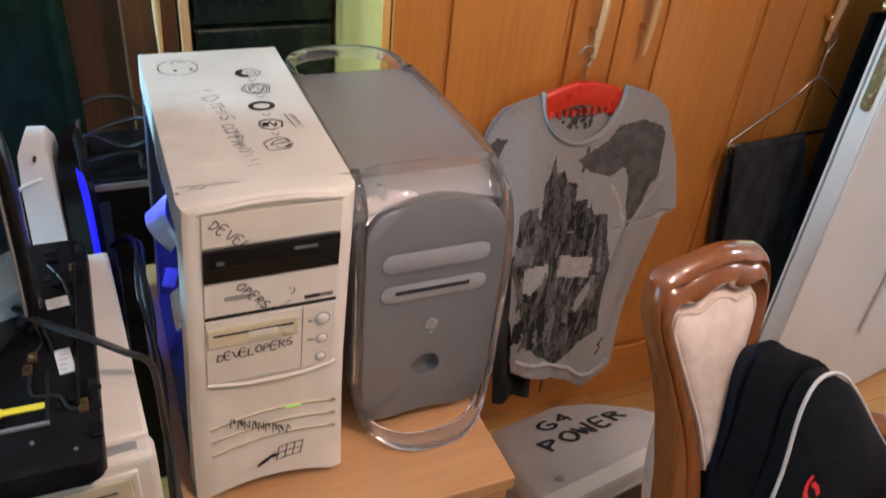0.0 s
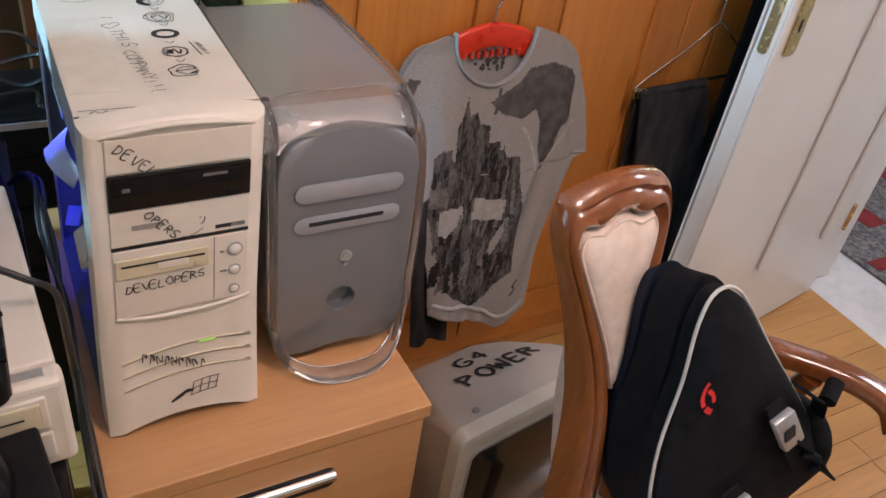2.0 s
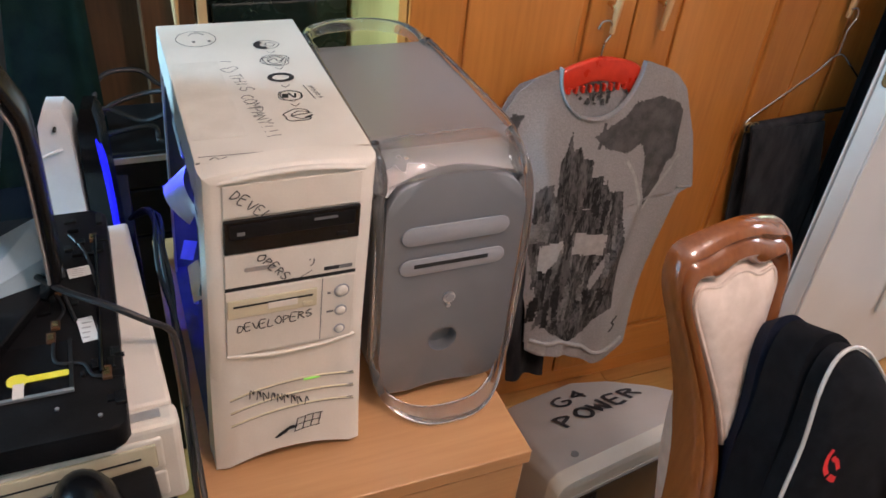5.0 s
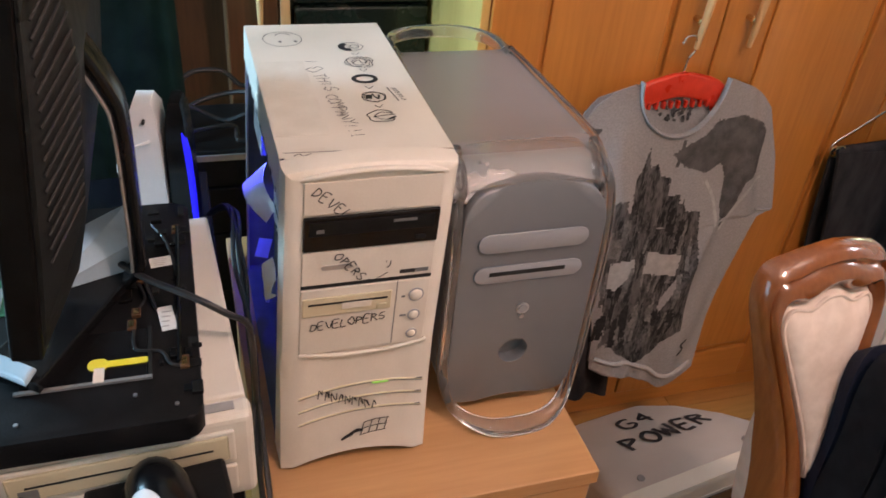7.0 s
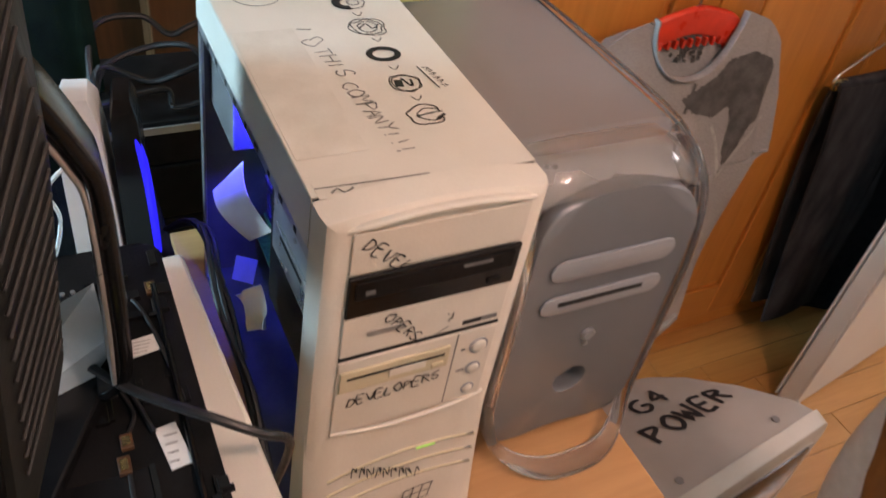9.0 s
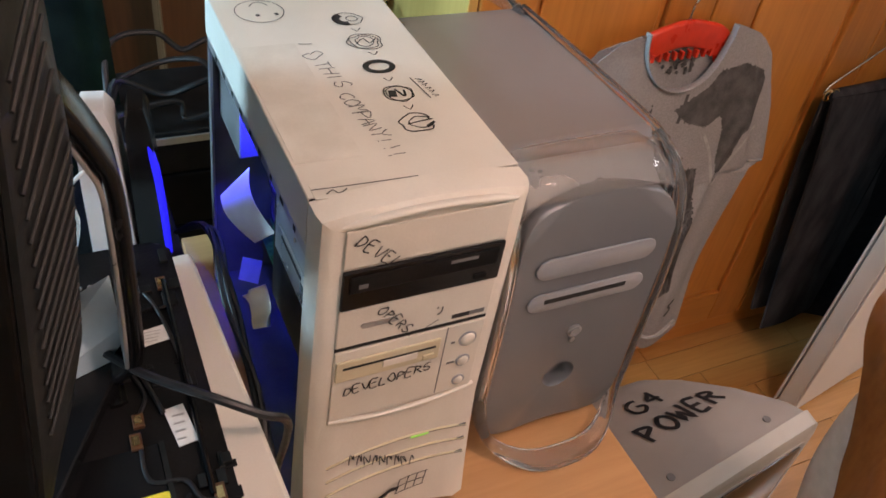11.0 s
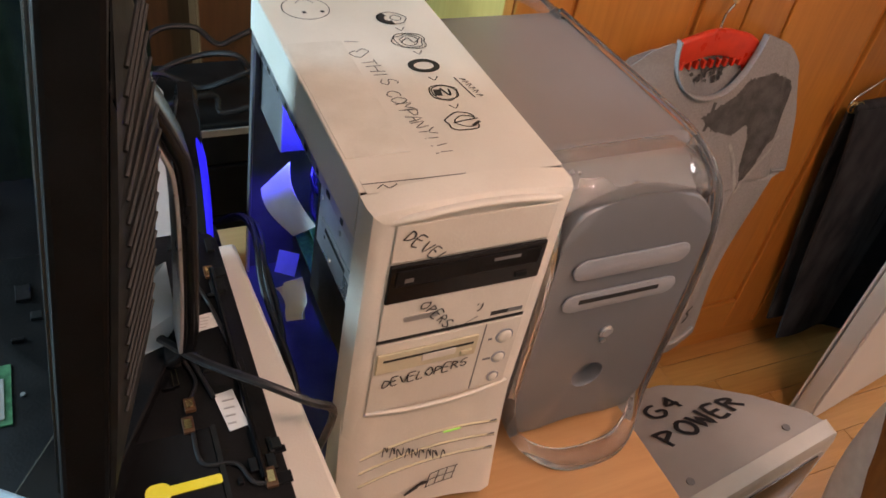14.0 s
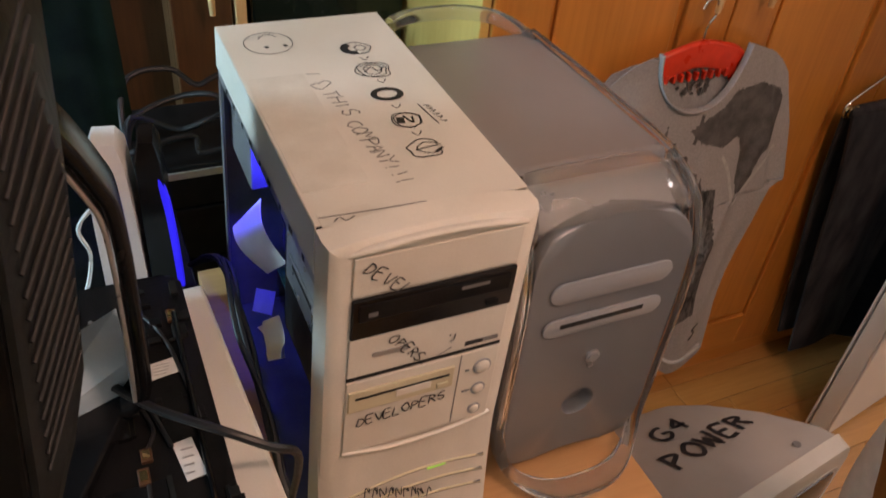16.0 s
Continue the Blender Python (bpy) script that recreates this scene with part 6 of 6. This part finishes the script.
for poly, m_ in (([(0.695, 0.450), (0.764, 0.442), (0.768, 0.494), (0.700, 0.500)], SHIRTL), ([(0.612, 0.432), (0.628, 0.428), (0.664, 0.470), (0.662, 0.500), (0.612, 0.488)], SHIRTL), ([(0.585, 0.500), (0.628, 0.502), (0.630, 0.545), (0.588, 0.545)], CITYL), ([(0.640, 0.40), (0.650, 0.40), (0.664, 0.48), (0.655, 0.48)], CITYL)):
    printed("printed_sign", poly, m_, 0.0040, 20, 16, "", 0.0008)
# dark wing shape over the shoulder, pale strokes beside it, a small mark near the hem
printed("printed_wing", [(0.706, 0.716), (0.735, 0.735), (0.768, 0.752), (0.792, 0.780), (0.850, 0.784), (0.905, 0.758), (0.918, 0.742), (0.918, 0.650), (0.890, 0.636), (0.880, 0.585), (0.858, 0.532), (0.838, 0.575), (0.834, 0.655), (0.818, 0.690), (0.786, 0.672), (0.735, 0.690)], SHIRTM, 0.0024, 90, 90, "dark printed wing")
printed("printed_wing", [(0.522, 0.716), (0.540, 0.735), (0.556, 0.772), (0.536, 0.776), (0.524, 0.765)], SHIRTM, 0.0024, 16, 20)
for a, b, c in (((0.790, 0.655), (0.822, 0.600), (0.840, 0.520)), ((0.855, 0.53), (0.90, 0.615), (0.932, 0.640)), ((0.725, 0.745), (0.722, 0.71), (0.718, 0.69))):
    part("printed_streak", stroke([a, b, c], 0.0065, lambda x, z: cloth(x, z, 0.0030)), SHIRTL if a[0] > 0.73 else SHIRTM, sh)
part("printed_mark", stroke([(0.808, 0.235), (0.818, 0.252), (0.812, 0.262), (0.824, 0.276)], 0.005, lambda x, z: cloth(x, z, 0.003)), SHIRTD, sh)
for k in range(34):
    a = rs.uniform(0.1, 3.04)
    x = NX + rs.uniform(0.0, 0.074) * math.cos(a)
    z = 0.802 - 0.034 * math.sin(a) * rs.random() + rs.uniform(-0.010, 0.014)
    part("printed_collar_mark", stroke([(x, z), (x + rs.uniform(-0.012, 0.012), z + rs.uniform(0.004, 0.014))], rs.uniform(0.004, 0.009), lambda a_, b_: cloth(a_, b_, -0.0125)), SHIRTD, sh)
part("hem_fold", tube([cloth(x, hem(x) + 0.040 - 0.1 * abs(x - 0.70), 0.003) for x in [0.615 + 0.0235 * i for i in range(11)]], 0.0055, n=7), SHIRTL, sh, "folded light hem", 60)
printed("hem_band", [(0.612, 0.252), (0.650, 0.245), (0.650, 0.215), (0.612, 0.225)], SHIRTL, 0.0032, 10, 10)
under = sheet(lambda u, v: (0.560 + 0.090 * u + 0.03 * v, cloth(0.6, 0.25)[1] + 0.012 - 0.010 * math.sin(u * 8) + 0.02 * (1 - v), 0.52 - 0.40 * v), 12, 16)
tagged(part("dark_garment", solidify(under, 0.004), DENIM, None, "", 60), "dark grey garment hanging under the shirt", "garment")

hg = thing("shirt_hanger", pose(0.711, 0.507, 0.840), "red plastic clothes hanger hooked on the wardrobe handle", "clothes hanger")
hp = [(-0.165, 0.0, -0.105), (-0.12, 0.0, -0.070), (-0.075, -0.006, -0.015), (-0.03, -0.008, 0.004), (0.0, -0.008, 0.008), (0.03, -0.008, 0.004), (0.075, -0.006, -0.012), (0.12, 0.0, -0.060), (0.165, 0.0, -0.095)]
part("hanger_bar", sweep(spline(hp, 6), rounded(0.048, 0.014, 0.006, 3), up=(0, 1, 0)), REDPL, hg, "broad red plastic arms", 45)
for k in range(9):
    x = -0.062 + 0.0155 * k
    part("hanger_tooth", bx((x - 0.003, -0.0165, -0.036), (x + 0.003, -0.0055, -0.022), 0.001), REDPL, hg)
part("hanger_hook", tube([(0, -0.004, 0.02), (0.001, -0.004, 0.055), (0.012, -0.004, 0.075), (0.006, -0.004, 0.098), (-0.012, -0.004, 0.098), (-0.018, -0.004, 0.085)], 0.0022, n=8), CHROME, hg, "bent metal hook", 60)

# ---- jeans on a wire hanger, dark bags beside ----
jn = thing("jeans", pose(1.29, 0.487, 0.68), "dark grey jeans folded over a wire hanger", "jeans")


def jean(u, v, s):
    x = -0.172 + 0.205 * u + v * (0.115 + 0.04 * u)
    return (x, s * (0.010 + 0.012 * math.sin(math.pi * min(1, v * 3) / 2)) + 0.005 * math.sin(u * 7 + 3 * v) * min(1, 3 * v) - 0.02 * v, 0.006 - 0.66 * v + 0.03 * u * v)


part("front_leg", solidify(sheet(lambda u, v: jean(u, v, -1), 16, 26), 0.006), DENIM, jn, "", 60)
part("rear_leg", solidify(sheet(lambda u, v: jean(u, v * 0.96, 1), 16, 26), 0.006), DENIM, jn, "", 60)
part("fold", tube([(-0.170, 0, 0.004), (-0.07, 0, 0.008), (0.030, 0, 0.014)], 0.012), DENIM, jn, "", 60)
wh = thing("wire_hanger", pose(1.30, 0.487, 0.70), "metal wire hanger with clips on the wardrobe handle", "clothes hanger")
part("bar", cyl((-0.19, 0, -0.012), (0.17, 0, 0.010), 0.004, 10), BLACK, wh, "dark bar")
part("wire", tube([(-0.195, 0, -0.014), (-0.19, 0, 0.005), (-0.14, 0, 0.04), (-0.05, 0, 0.10), (0.0, 0, 0.14), (0.05, 0, 0.11), (0.165, 0, 0.012)], 0.0022, n=7), CHROME, wh, "shiny wire", 60)
part("hook", tube([(0.0, 0, 0.138), (0.003, 0.004, 0.19), (0.02, 0.008, 0.215), (0.016, 0.010, 0.235), (0.0, 0.010, 0.235)], 0.0022, n=7), CHROME, wh, "", 60)
for x in (-0.185, -0.172):
    part("clip", sweep([(x + 0.012 * math.cos(a), -0.004, -0.012 + 0.012 * math.sin(a)) for a in [2 * math.pi * i / 14 for i in range(14)]], circle(0.0022, 6), True, up=(0, 1, 0)), BRASS, wh, "", 60)
sk = lift(ball((0, 0, 0), 1, seg=28), lambda c: (0.17 * c.x * (1 + 0.1 * math.sin(5 * c.z)), 0.12 * c.y * (1 + 0.15 * math.sin(7 * c.x + 3 * c.z)), 0.30 + 0.30 * c.z))
tagged(part("dark_sack", sk, NYLON, None, "", 50), "black sack of clothes standing beside the wardrobe", "sack").matrix_world = pose(1.86, 0.62, FLOOR)
coat = sheet(lambda u, v: (1.36 + 0.42 * u, 0.470 + 0.018 * math.sin(u * 17 + v) - 0.03 * v, 0.98 - 0.95 * v), 24, 14)
tagged(part("dark_coat", solidify(coat, 0.01), NYLON, None, "", 60), "long dark coat hanging on the wardrobe", "coat")
part("coat_hook", tube([(1.56, 0.47, 0.97), (1.56, 0.48, 1.0), (1.56, 0.528, 1.0)], 0.004), CHROME, bpy.data.objects["dark_coat"])

# ---- ceiling lamp behind the view ----
lm = thing("ceiling_lamp", pose(LAMP[0], LAMP[1], CEIL - 0.25), "brass ceiling lamp with three warm bulbs", "ceiling lamp")
part("stem", cyl((0, 0, 0.02), (0, 0, 0.25), 0.008, 12), BRASS, lm)
part("rose", cyl((0, 0, 0.235), (0, 0, 0.25), 0.05, 24), BRASS, lm)
for dx, dy in ((-0.07, 0.0), (0.05, 0.06), (0.05, -0.06)):
    part("lamp_arm", tube([(0, 0, 0.02), (dx * 0.6, dy * 0.6, 0.03), (dx, dy, 0.0)], 0.005), BRASS, lm, "", 50)
    part("socket", cyl((dx, dy, 0.0), (dx, dy, -0.03), 0.014, 14), BRASS, lm)

# ---- parquet strips, one object each, laid in staggered rows ----
sub = part("subfloor", bx((-1.75, -2.2, -0.10), (2.04, 1.28, -0.012)), BROWN, fl)
PLX, PLY = 0.45, 0.075
strip = bmesh.new()
bx((0.0006, 0.0006, -0.012), (PLX - 0.0006, PLY - 0.0006, 0.0), 0.0008, strip, 1)
first = part("parquet_strip", strip, PARQUET, fl)
first.matrix_basis = pose(0.30, 0.46, 0)
rest = bmesh.new()
count = 0
for j in range(48):
    y = -2.2 + PLY * j
    for i in range(-1, 9):
        x = -1.75 + PLX * i + (PLX / 2 if j % 2 else 0) + 0.11 * ((j * 7) % 3)
        if x + PLX < -1.7 or x > 2.03 or y > 1.25:
            continue
        near = 0.3 < x + PLX / 2 and -0.75 < y < 0.56
        if near and count < 295 and x + PLX < 2.04:
            ob = bpy.data.objects.new("parquet_strip", first.data)
            scene.collection.objects.link(ob)
            ob.parent = fl
            ob.matrix_basis = pose(x, y, 0)
            count += 1
        else:
            bx((max(x, -1.75) + 0.0006, y + 0.0006, -0.012), (min(x + PLX, 2.04) - 0.0006, y + PLY - 0.0006, 0.0), 0, rest)
bpy.data.objects.remove(first)
tagged(part("far_parquet", rest, PARQUET, fl), kind="stuff")
